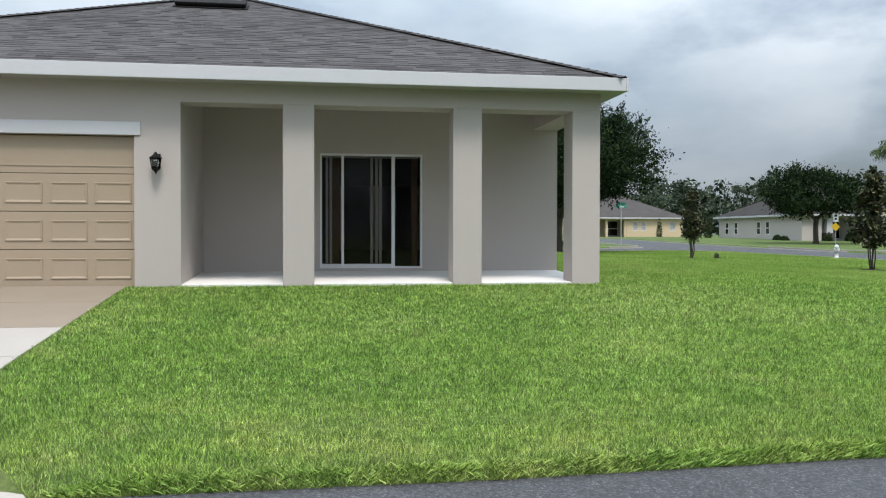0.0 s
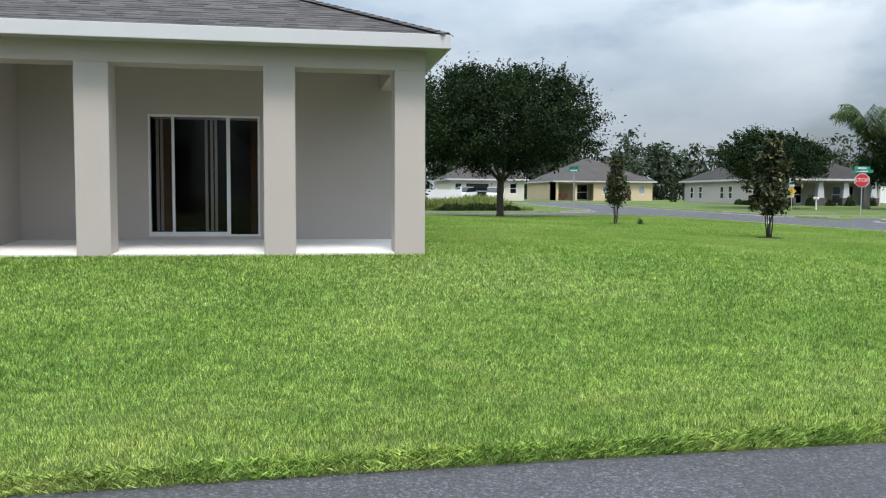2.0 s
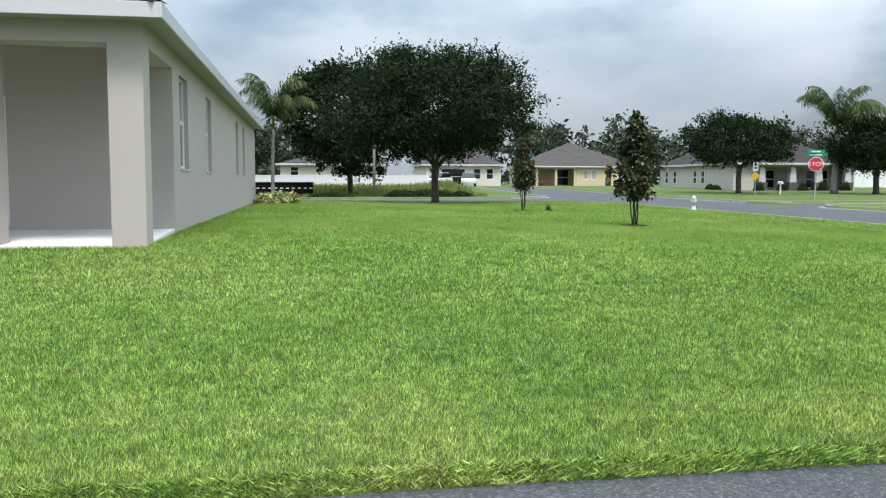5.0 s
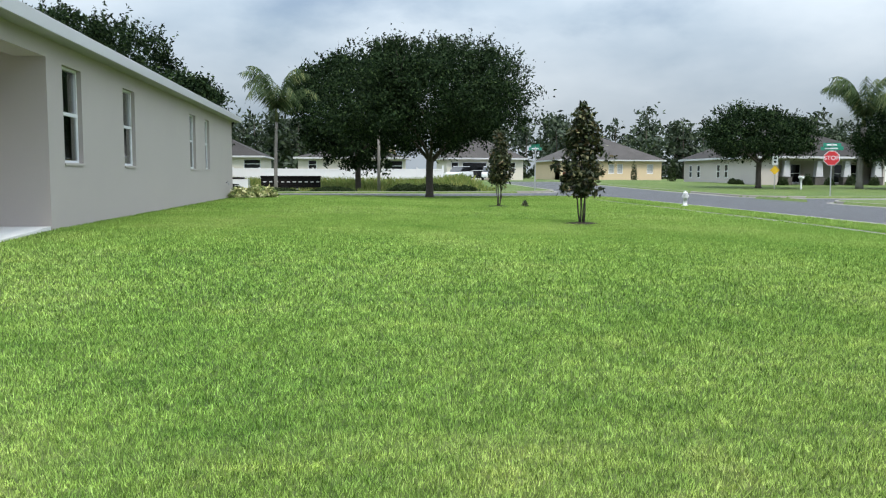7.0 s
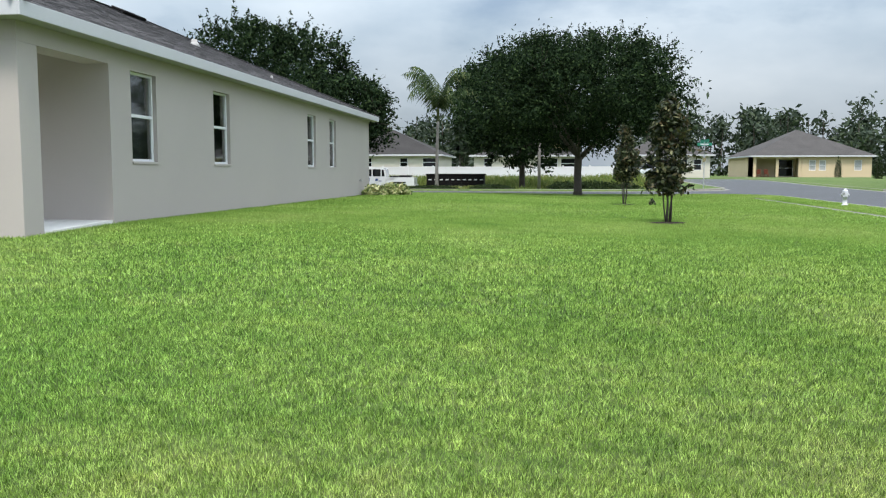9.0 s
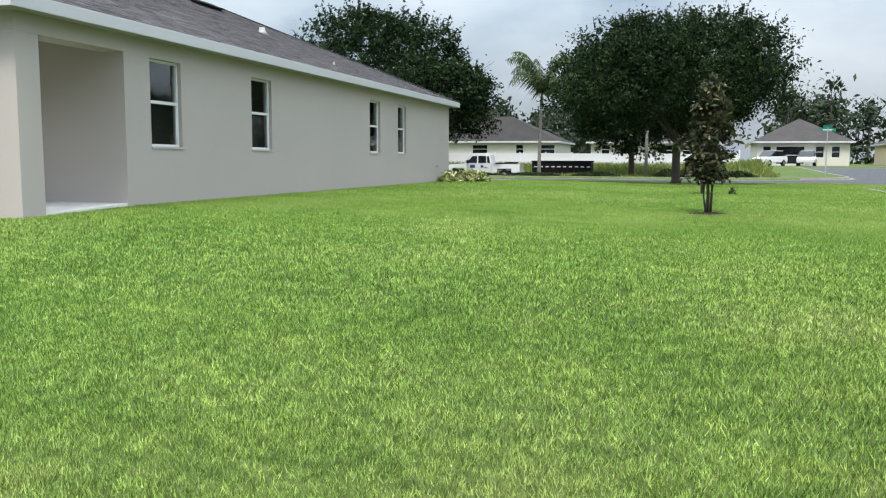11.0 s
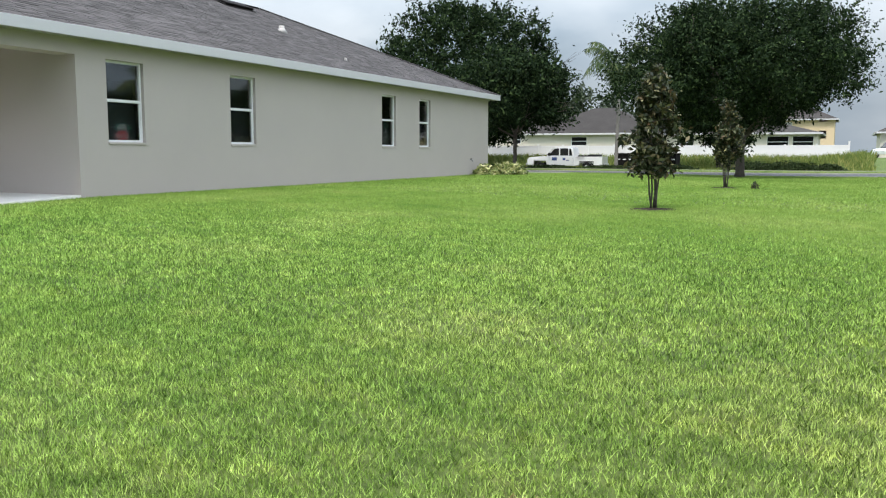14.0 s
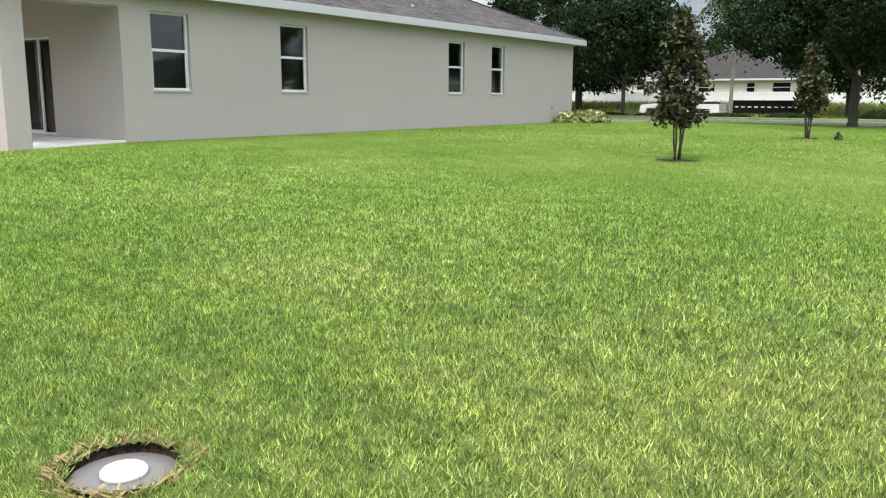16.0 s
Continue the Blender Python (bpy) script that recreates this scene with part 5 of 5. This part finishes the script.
def wheel(x, y, z, r, w, parent):
    bm = bmesh.new()
    tube(bm, [(x, y - w / 2, z), (x, y - w / 2 + 0.03, z), (x, y + w / 2 - 0.03, z), (x, y + w / 2, z)], [r - 0.03, r, r, r - 0.03], 24)
    t = part("wheel", bm, "rubber", parent)
    bm = bmesh.new()
    tube(bm, [(x, y - w / 2 - 0.012, z), (x, y + w / 2 + 0.012, z)], [r * 0.45, r * 0.45], 18)
    part("rim", bm, "steel", t)


def pickup(at, turn, scale, label):
    """A crew-cab pickup, nose towards -x."""
    t = thing("pickup_truck", label, "truck", at=at, turn=turn)
    t.scale = (scale,) * 3
    wd = 0.95
    bm = bmesh.new()
    prism(bm, [(-2.9, 0.5), (-2.95, 0.9), (-2.82, 1.12), (-1.7, 1.22), (0.72, 1.22), (0.72, 0.5), (-1.35, 0.5), (-1.45, 0.85), (-2.35, 0.85), (-2.45, 0.5)], -wd, wd)
    bmesh.ops.bevel(bm, geom=[e for e in bm.edges if abs(e.verts[0].co.y - e.verts[1].co.y) < 0.01], offset=0.05, segments=2, affect="EDGES")
    part("body", bm, "car_white", t, "white front body with lettered doors")
    bm = bmesh.new()
    prism(bm, [(-1.45, 1.22), (-0.85, 1.86), (-0.6, 1.92), (0.45, 1.92), (0.66, 1.84), (0.74, 1.22)], -wd + 0.12, wd - 0.12)
    bmesh.ops.bevel(bm, geom=bm.edges[:], offset=0.04, segments=2, affect="EDGES")
    cab = part("cab", bm, "car_white", t)
    for sgn in (-1, 1):
        y = sgn * (wd - 0.115)
        for o in ([(-1.28, 1.28), (-0.78, 1.8), (-0.42, 1.82), (-0.42, 1.28)], [(-0.32, 1.28), (-0.32, 1.82), (0.30, 1.82), (0.30, 1.28)], [(0.38, 1.28), (0.38, 1.8), (0.52, 1.8), (0.62, 1.28)]):
            bm = bmesh.new()
            prism(bm, o, min(y, y + sgn * 0.02), max(y, y + sgn * 0.02))
            part("side_window", bm, "car_glass", cab)
    bm = bmesh.new()
    prism(bm, [(-1.44, 1.26), (-0.88, 1.84), (-0.90, 1.85), (-1.46, 1.27)], -wd + 0.2, wd - 0.2)
    part("windscreen", bm, "car_glass", cab)
    bm = boxes((0.76, -wd, 0.5, 0.95, wd, 1.2), (0.95, -wd, 0.98, 1.55, -wd + 0.08, 1.2), (0.76, wd - 0.08, 0.62, 2.95, wd, 1.2), (0.95, -wd, 0.85, 2.95, -wd + 0.08, 1.2), (2.3, -wd, 0.55, 2.95, -wd + 0.08, 0.85), (2.87, -wd + 0.08, 0.6, 2.95, wd - 0.08, 1.2), (0.95, -wd + 0.08, 0.7, 2.87, wd - 0.08, 0.76), (0.95, -wd, 0.55, 1.2, -wd + 0.08, 0.85))
    part("bed", bm, "car_white", t, "white pickup bed")
    part("bed_load", boxes((1.0, -0.7, 0.77, 1.7, 0.7, 1.3), (1.75, -0.6, 0.77, 2.6, 0.6, 1.36), bevel=0.06), "rubber", t, "black toolbox and load in the bed")
    for x in (-1.9, 1.75):
        for y in (-0.83, 0.83):
            wheel(x, y, 0.39, 0.39, 0.27, t)
    part("bumper", boxes((-3.05, -wd + 0.03, 0.5, -2.93, wd - 0.03, 0.72), bevel=0.03), "steel", t)
    part("bumper", boxes((2.96, -wd + 0.03, 0.5, 3.08, wd - 0.03, 0.68), bevel=0.03), "steel", t)
    for y in (-0.8, 0.55):
        part("headlight", boxes((-2.97, y, 0.85, -2.90, y + 0.25, 1.05), bevel=0.02), "glass", t)
    part("mirror", boxes((-1.2, -wd - 0.2, 1.25, -1.08, -wd, 1.5), bevel=0.02), "black", t)
    part("decal", boxes((-0.95, -wd - 0.012, 0.9, -0.55, -wd - 0.006, 1.14)), "blue", t, "dark blue lettering patch on the door")
    part("decal", boxes((-0.1, -wd - 0.012, 0.92, 0.12, -wd - 0.006, 1.1), (0.18, -wd - 0.012, 0.88, 0.4, -wd - 0.006, 0.94)), "blue", t)
    return t


pickup((-1.1, 62.3, gz(-1.1, 62.3)), 2.0, 0.95, "white crew-cab pickup truck parked beyond the street")


def dump_trailer(at, turn):
    t = thing("dump_trailer", "black steel dump trailer with reflective strips parked on grass", "trailer", at=at, turn=turn)
    part("tub", boxes((-2.1, -0.95, 0.55, 2.1, -0.89, 1.30), (-2.1, 0.89, 0.55, 2.1, 0.95, 1.30), (-2.1, -0.89, 0.55, -2.04, 0.89, 1.30), (2.04, -0.89, 0.55, 2.1, 0.89, 1.30), (-2.04, -0.89, 0.55, 2.04, 0.89, 0.62)), "black", t)
    for k in range(9):
        x = -2.05 + k * 0.5
        part("rib", boxes((x - 0.03, -1.0, 0.5, x + 0.03, -0.951, 1.29)), "black", t)
    for k in range(10):
        x = -1.95 + k * 0.42
        part("reflector", boxes((x, -1.012, 0.93, x + 0.22, -1.001, 1.0)), "vinyl", t)
    part("top_rail", boxes((-2.15, -1.02, 1.30, 2.15, -0.88, 1.40), (-2.15, 0.88, 1.30, 2.15, 1.02, 1.40), bevel=0.015), "black", t)
    part("chassis", boxes((-3.1, -0.08, 0.42, 2.0, 0.08, 0.5), (-2.0, -0.6, 0.4, 2.0, -0.5, 0.5), (-2.0, 0.5, 0.4, 2.0, 0.6, 0.5)), "black", t)
    for x in (-0.45, 0.45):
        for y in (-0.98, 0.98):
            wheel(x, y, 0.34, 0.34, 0.22, t)
    part("fender", boxes((-0.95, -1.12, 0.72, 0.95, -1.02, 0.76), bevel=0.01), "black", t)


dump_trailer((4.75, 62.4, gz(4.75, 62.4)), 1.0)


def letters(parent, text, size, at, mat, depth=0.004):
    """Raised lettering facing -y, from the built-in font."""
    c = bpy.data.curves.new("lettering", "FONT")
    c.body, c.size, c.align_x, c.align_y, c.extrude = text, size, "CENTER", "CENTER", depth
    ob = bpy.data.objects.new("lettering", c)
    scene.collection.objects.link(ob)
    me = bpy.data.meshes.new_from_object(ob.evaluated_get(bpy.context.evaluated_depsgraph_get()))
    bpy.data.objects.remove(ob)
    me.materials.clear()
    me.materials.append(M[mat])
    o = new("lettering", me)
    o.parent = parent
    o.matrix_basis = pose(*at, 90, 0, 0)
    return o


def octagon(bm, r, y0, y1):
    return prism(bm, [(r * math.cos(math.tau * (k + 0.5) / 8), r * math.sin(math.tau * (k + 0.5) / 8)) for k in range(8)], y0, y1)


def stop_sign(at, turn):
    s = thing("stop_sign", "red octagonal stop sign with green street blades on a steel post", "road sign", at=at, turn=turn)
    s.scale = (1.0,) * 3
    part("post", boxes((-0.03, -0.03, -0.1, 0.03, 0.03, 2.95)), "steel", s)
    for r, y0, mat, nm in ((0.44, -0.045, "vinyl", "border"), (0.405, -0.052, "sign_red", "face")):
        bm = bmesh.new()
        octagon(bm, r, y0, y0 + 0.006)
        o = part(nm, bm, mat, s)
        o.location.z = 2.12
    letters(s, "STOP", 0.33, (0, -0.056, 2.12), "vinyl")
    for z, a in ((2.66, 0), (2.86, 90)):
        b = part("street_blade", boxes((-0.58, -0.012, z - 0.1, 0.58, 0.012, z + 0.1)), "sign_green", s)
        b.matrix_basis = pose(0, -0.02 if a == 0 else 0, 0, 0, 0, a * 0.45)
        part("wording", boxes((-0.36, -0.016, z - 0.035, 0.30, -0.012, z + 0.035)), "vinyl", b)


stop_sign((35.9, 44.75, gz(35.9, 44.75)), -33)


def small_sign(at, turn):
    s = thing("warning_sign", "white plate and yellow diamond sign on a steel post", "road sign", at=at, turn=turn)
    part("post", boxes((-0.025, -0.025, -0.1, 0.025, 0.025, 2.35)), "steel", s)
    part("plate", boxes((-0.19, -0.04, 1.75, 0.19, -0.03, 2.4)), "vinyl", s)
    part("wording", boxes((-0.10, -0.044, 2.15, 0.10, -0.040, 2.3)), "black", s)
    part("wording", boxes((-0.08, -0.044, 1.9, 0.08, -0.040, 2.05)), "black", s)
    bm = bmesh.new()
    prism(bm, [(0, -0.33), (0.33, 0), (0, 0.33), (-0.33, 0)], -0.04, -0.03)
    d = part("diamond", bm, "sign_yellow", s)
    d.location.z = 1.38


small_sign((39.4, 57.6, gz(39.4, 57.6)), -33)


def street_sign(at):
    s = thing("street_sign", "green street-name blades on a thin post by the oak", "road sign", at=at)
    part("post", boxes((-0.03, -0.03, -0.1, 0.03, 0.03, 2.9)), "steel", s)
    for z, a in ((2.75, 20), (2.95, 110)):
        b = part("blade", boxes((-0.5, -0.012, z - 0.09, 0.5, 0.012, z + 0.09)), "sign_green", s)
        b.matrix_basis = pose(0, 0, 0, 0, 0, a)
        part("wording", boxes((-0.3, -0.016, z - 0.03, 0.26, -0.012, z + 0.03)), "vinyl", b)


street_sign((21.3, 55.2, gz(21.3, 55.2)))


def mailbox(at, turn):
    m = thing("mailbox", "white mailbox on a white post", "mailbox", at=at, turn=turn)
    m.scale = (0.8,) * 3
    part("post", boxes((-0.05, -0.05, -0.1, 0.05, 0.05, 1.0)), "vinyl", m)
    bm = bmesh.new()
    prism(bm, [(-0.12, 1.0), (0.12, 1.0), (0.12, 1.12)] + [(0.12 * math.cos(math.pi * k / 8), 1.12 + 0.12 * math.sin(math.pi * k / 8)) for k in range(1, 8)] + [(-0.12, 1.12)], -0.25, 0.25)
    part("box", bm, "vinyl", m)
    part("flag", boxes((0.121, -0.05, 1.1, 0.13, 0.02, 1.3)), "sign_red", m)


mailbox((41.2, 57.2, gz(41.2, 57.2)), 10)


def hydrant(at):
    h = thing("fire_hydrant", "white-painted fire hydrant at the kerb", "fire hydrant", at=at)
    h.scale = (0.76,) * 3
    bm = bmesh.new()
    lathe(bm, [(0.15, 0), (0.15, 0.05), (0.10, 0.06), (0.10, 0.36), (0.125, 0.37), (0.125, 0.41), (0.105, 0.42), (0.105, 0.56), (0.13, 0.57), (0.13, 0.60)], sides=20)
    part("barrel", bm, "white", h)
    bm = bmesh.new()
    lathe(bm, [(0.125, 0.60), (0.12, 0.66), (0.09, 0.71), (0.04, 0.735), (0.03, 0.735), (0.03, 0.78)], sides=20)
    part("bonnet", bm, "white", h)
    for ax, r, ln in (((1, 0, 0), 0.05, 0.17), ((-1, 0, 0), 0.05, 0.17), ((0, -1, 0), 0.065, 0.18)):
        bm = bmesh.new()
        v = Vector(ax)
        tube(bm, [v * 0.08 + Vector((0, 0, 0.49)), v * (ln - 0.04) + Vector((0, 0, 0.49)), v * (ln - 0.04) + Vector((0, 0, 0.49)), v * ln + Vector((0, 0, 0.49))], [r, r, r * 1.25, r * 1.25], 14)
        part("outlet_cap", bm, "white", h)


hydrant((21.9, 31.38, gz(21.9, 31.38)))


def utility_pole(at, tall, r, label, mat="palm_bark"):
    p = thing("utility_pole", label, "pole", at=at)
    bm = bmesh.new()
    tube(bm, [(0, 0, -0.1), (0, 0, tall * 0.5), (0, 0, tall)], [r, r * 0.85, r * 0.7], 10)
    part("shaft", bm, mat, p)


utility_pole((10.95, 56.5, gz(10.95, 56.5)), 5.2, 0.11, "bare pale trunk standing in the tall grass")


def bush(name, at, rx, ry, rz, n, leaf, mat, label, seed, group=""):
    """A low shrub: short stems and a mound of leaves."""
    rng, rnd = np.random.default_rng(seed), random.Random(seed)
    b = thing(name, label, "shrub", group, at=(at[0], at[1], gz(*at) - 0.01))
    bm = bmesh.new()
    for k in range(9):
        a, r = rnd.uniform(0, math.tau), rnd.uniform(0.2, 0.8)
        tube(bm, [(math.cos(a) * rx * r * 0.4, math.sin(a) * ry * r * 0.4, -0.02), (math.cos(a) * rx * r, math.sin(a) * ry * r, rz * 0.7)], [0.012, 0.006], 5)
    part("stems", bm, "bark", b)
    d = rng.normal(size=(n, 3))
    d /= np.linalg.norm(d, axis=1)[:, None]
    d[:, 2] = np.abs(d[:, 2])
    lump = 0.82 + 0.22 * np.sin(5 * np.arctan2(d[:, 1], d[:, 0]) + seed) * np.cos(3 * d[:, 2])
    C = d * np.array([rx, ry, rz]) * (lump * rng.uniform(0.7, 1.05, n))[:, None] + np.array([0, 0, 0.03])
    quads("foliage", leaf_cards(C, leaf, rng), mat, b)


for i, (x, y, s) in enumerate(((5.0, 32.1, 0.42), (5.45, 32.5, 0.45), (5.95, 33.0, 0.45), (5.5, 33.3, 0.5))):
    bush("corner_shrub", (x, y), 0.45, 0.45, s, 700, 0.15, "shrub_leaf", "yellow-green variegated shrub at the house corner", 40 + i, "corner shrubs")
for i, (x, y, rx, rz) in enumerate(((14.6, 54.6, 2.3, 0.55), (12.6, 54.4, 1.3, 0.5), (8.0, 54.4, 1.6, 0.3), (4.0, 54.3, 1.9, 0.22), (0.2, 54.3, 1.9, 0.2), (-3.6, 54.3, 1.9, 0.2), (16.6, 54.3, 0.9, 0.4))):
    bush("low_hedge", (x, y), rx, 0.6, rz, int(1500 * rx), 0.13, "hedge_leaf", "low dark green shrub along the far kerb", 60 + i, "verge shrubs")
for i, (x, y, h) in enumerate(((45.6, 105.5, 2.7), (43.0, 86.0, 2.7), (48.4, 68.9, 1.0), (46.2, 68.9, 0.8), (52.4, 68.9, 1.0), (50.4, 68.9, 0.7), (54.6, 68.9, 0.8), (43.4, 72.6, 0.5), (43.4, 71.4, 0.45))):
    bush("foundation_shrub", (x, y), 0.5, 0.5, h, 1300, 0.13, "hedge_leaf", "upright clipped dark evergreen shrub by a house" if h > 1.2 else "small dark foundation shrub by the grey house", 80 + i, "foundation shrubs")
bush("lawn_weed", (15.0, 28.4), 0.13, 0.13, 0.26, 90, 0.08, "holly_leaf", "small sucker sprouting beside the young tree", 99)


def tall_grass():
    rng = np.random.default_rng(7)
    n = 60000
    x, y = rng.uniform(-26, 19, n), rng.uniform(54.6, 77, n)
    keep = ~((np.abs(x + 1.1) < 3.2) & (np.abs(y - 62.3) < 1.3)) & ~((np.abs(x - 4.6) < 3) & (np.abs(y - 62.4) < 1.3)) & (y > 56 + 1.2 * np.sin(x * 0.7)) & ~((np.abs(x + 0.4) < 3.4) & (y < 62.3) & (y > 57.5))
    x, y = x[keep], y[keep]
    n = len(x)
    z = height(x, y) - 0.02
    h = rng.uniform(0.22, 0.75, n) * np.clip((y - 54) / 9, 0.5, 1.7)
    a, la = rng.uniform(0, math.tau, n), rng.uniform(0, math.tau, n)
    ux, uy = np.cos(a) * 0.035, np.sin(a) * 0.035
    q = np.zeros((n, 4, 3))
    q[:, 0], q[:, 1] = np.stack([x - ux, y - uy, z], -1), np.stack([x + ux, y + uy, z], -1)
    q[:, 2] = np.stack([x + np.cos(la) * h * 0.4, y + np.sin(la) * h * 0.4, z + h], -1)
    q[:, 3] = np.stack([x - ux + np.cos(la) * h * 0.15, y - uy + np.sin(la) * h * 0.15, z + h * 0.6], -1)
    tagged(quads("tall_grass", q, "tall_grass"), "tall unmown yellow-green grass beyond the street", "grass", kind="stuff")


tall_grass()


def car(at, turn, mat, label):
    c = thing("parked_car", label, "car", at=at, turn=turn)
    bm = bmesh.new()
    prism(bm, [(-2.2, 0.35), (-2.25, 0.75), (-1.3, 0.95), (-0.7, 1.0), (2.1, 1.05), (2.2, 0.7), (2.15, 0.35)], -0.88, 0.88)
    bmesh.ops.bevel(bm, geom=bm.edges[:], offset=0.06, segments=2, affect="EDGES")
    part("body", bm, mat, c)
    bm = bmesh.new()
    prism(bm, [(-0.95, 1.0), (-0.2, 1.55), (1.5, 1.58), (2.0, 1.05)], -0.76, 0.76)
    bmesh.ops.bevel(bm, geom=bm.edges[:], offset=0.05, segments=2, affect="EDGES")
    part("cabin", bm, "car_glass", c)
    part("roof", boxes((-0.15, -0.7, 1.57, 1.45, 0.7, 1.63), bevel=0.02), mat, c)
    for x in (-1.4, 1.35):
        for y in (-0.8, 0.8):
            wheel(x, y, 0.33, 0.33, 0.22, c)


car((21.6, 97.5, gz(21.6, 97.5)), 55, "car_white", "white car parked before the far house")
car((25.4, 98.4, gz(25.4, 98.4)), 80, "car_white", "white van-like car parked in a far driveway")

# porch chairs of the yellow house
for i in range(2):
    ch = thing("porch_chair", "faded red-orange plastic chair on the far porch", "chair", "porch chairs", at=(37.9 + i * 0.9, 111.2, 1.50))
    part("seat", boxes((-0.25, -0.25, 0.36, 0.25, 0.25, 0.42), bevel=0.02), "orange", ch)
    part("backrest", boxes((-0.25, 0.2, 0.42, 0.25, 0.26, 0.95), bevel=0.02), "orange", ch)
    for x in (-0.21, 0.21):
        for y in (-0.21, 0.21):
            part("leg", boxes((x - 0.025, y - 0.025, 0, x + 0.025, y + 0.025, 0.36)), "orange", ch)


def far_woods():
    """The line of pines and oaks behind the houses: trunks and ragged crowns in one mass."""
    rng = np.random.default_rng(17)
    V, wood = [], bmesh.new()
    for k in range(420):
        x = rng.uniform(-110, 190)
        y = rng.uniform(136, 170) + 0.06 * abs(x - 30)
        if k >= 370:          # the other side of the lane
            x, y = rng.uniform(-70, 90), rng.uniform(-60, -45)
        tall = rng.uniform(7.5, 11.5) * (1.0 if rng.random() < 0.8 else 1.15)
        z = gz(x, y)
        w = rng.uniform(2.2, 4.2)
        gap = 9 < x < 27 and y > 0          # open sky between the woods
        tip = x + rng.normal(0, 0.2)
        if not gap:
            tube(wood, [(x, y, z - 0.2), (tip, y, z + tall * 0.9)], [0.16, 0.05], 5, cap=False)
        blobs = rng.integers(7, 13)
        for b in range(blobs):
            f = rng.uniform(0.06, 1.0)
            c = np.array([x + rng.normal(0, w * 0.5 * (1.15 - f)), y + rng.normal(0, w * 0.4), z + tall * f])
            m = 34
            cards = leaf_cards(c + rng.normal(size=(m, 3)) * np.array([w * 0.30, w * 0.3, tall * 0.055]), 1.0, rng)
            if not gap:
                V.append(cards)
    o = quads("far_woods", np.concatenate(V), "far_leaf")
    tagged(o, "distant ragged line of pines and oaks", "trees", kind="stuff")
    o2 = part("far_trunks", wood, "bark", o)


far_woods()


def cleanout():
    """A sunken round concrete collar with a white plastic cap, ringed by dead grass."""
    x, y = CLEAN
    c = thing("sewer_cleanout", "sunken grey round collar with white plastic cap in the lawn", "utility cover", at=(x, y, gz(x, y)))
    bm = bmesh.new()
    lathe(bm, [(0.23, -0.16), (0.232, -0.04), (0.224, -0.03), (0.12, -0.027), (0.11, -0.029)], sides=40)
    part("collar", bm, "plastic_green", c, "grey weathered collar")
    bm = bmesh.new()
    lathe(bm, [(0.098, -0.03), (0.098, -0.012), (0.091, -0.002), (0.06, 0.004), (0.03, 0.005)], sides=36)
    part("cap", bm, "vinyl", c, "white plastic cap")
    bm = bmesh.new()
    n = 36
    a = [bm.verts.new((math.cos(k * math.tau / n) * 0.229, math.sin(k * math.tau / n) * 0.229, -0.06)) for k in range(n)]
    b = [bm.verts.new((math.cos(k * math.tau / n) * 0.262, math.sin(k * math.tau / n) * 0.262, 0.012 + 0.008 * math.sin(k * 2.3))) for k in range(n)]
    for k in range(n):
        bm.faces.new((a[k], a[(k + 1) % n], b[(k + 1) % n], b[k]))
    part("soil_rim", bm, "mulch", c, "bare soil edge")
    rng = np.random.default_rng(3)
    m = 420
    t = rng.uniform(0, math.tau, m)
    r = rng.uniform(0.232, 0.31, m)
    px, py = np.cos(t) * r, np.sin(t) * r
    h = rng.uniform(0.025, 0.075, m)
    ta = t + rng.normal(0, 1.4, m)
    q = np.zeros((m, 4, 3))
    w = 0.004
    q[:, 0], q[:, 1] = np.stack([px - w, py, 0 * h], -1), np.stack([px + w, py, 0 * h], -1)
    q[:, 2] = np.stack([px + np.cos(ta) * h, py + np.sin(ta) * h, h * 0.7], -1)
    q[:, 3] = np.stack([px + np.cos(ta) * h * 0.5 - w, py + np.sin(ta) * h * 0.5, h * 0.5], -1)
    quads("dead_grass", q, "straw", c)


M["straw"] = leafy("dry_straw", [(0.0, (0.12, 0.08, 0.035)), (0.6, (0.30, 0.23, 0.10)), (1.0, (0.42, 0.36, 0.18))], 0.7, 0.2)
cleanout()

tap = thing("hose_bib", "small metal hose tap on the side wall", "tap", at=(X1, 31.78, 1.63))
_bm = bmesh.new()
tube(_bm, [(0, 0, 0), (0.07, 0, 0), (0.10, 0, -0.03), (0.11, 0, -0.08)], [0.016, 0.016, 0.016, 0.018], 8)
part("spout", _bm, "steel", tap)
part("wheel_handle", boxes((0.05, -0.04, 0.03, 0.08, 0.04, 0.045)), "black", tap)

pipe = thing("downpipe", "thin dark downpipe at the far house corner", "downpipe", at=(X1 - 0.06, Y1 + 0.05, 0.0))
_bm = bmesh.new()
tube(_bm, [(0, 0, 1.0), (0, 0, 3.6), (0.05, 0.02, 3.75), (0.12, 0.1, 3.94)], [0.035] * 4, 8)
part("tube", _bm, "black", pipe)
for _z in (1.5, 3.2):
    part("bracket", boxes((-0.05, -0.05, _z, 0.05, 0.045, _z + 0.03)), "black", pipe)

# shingles last
lay_shingles()
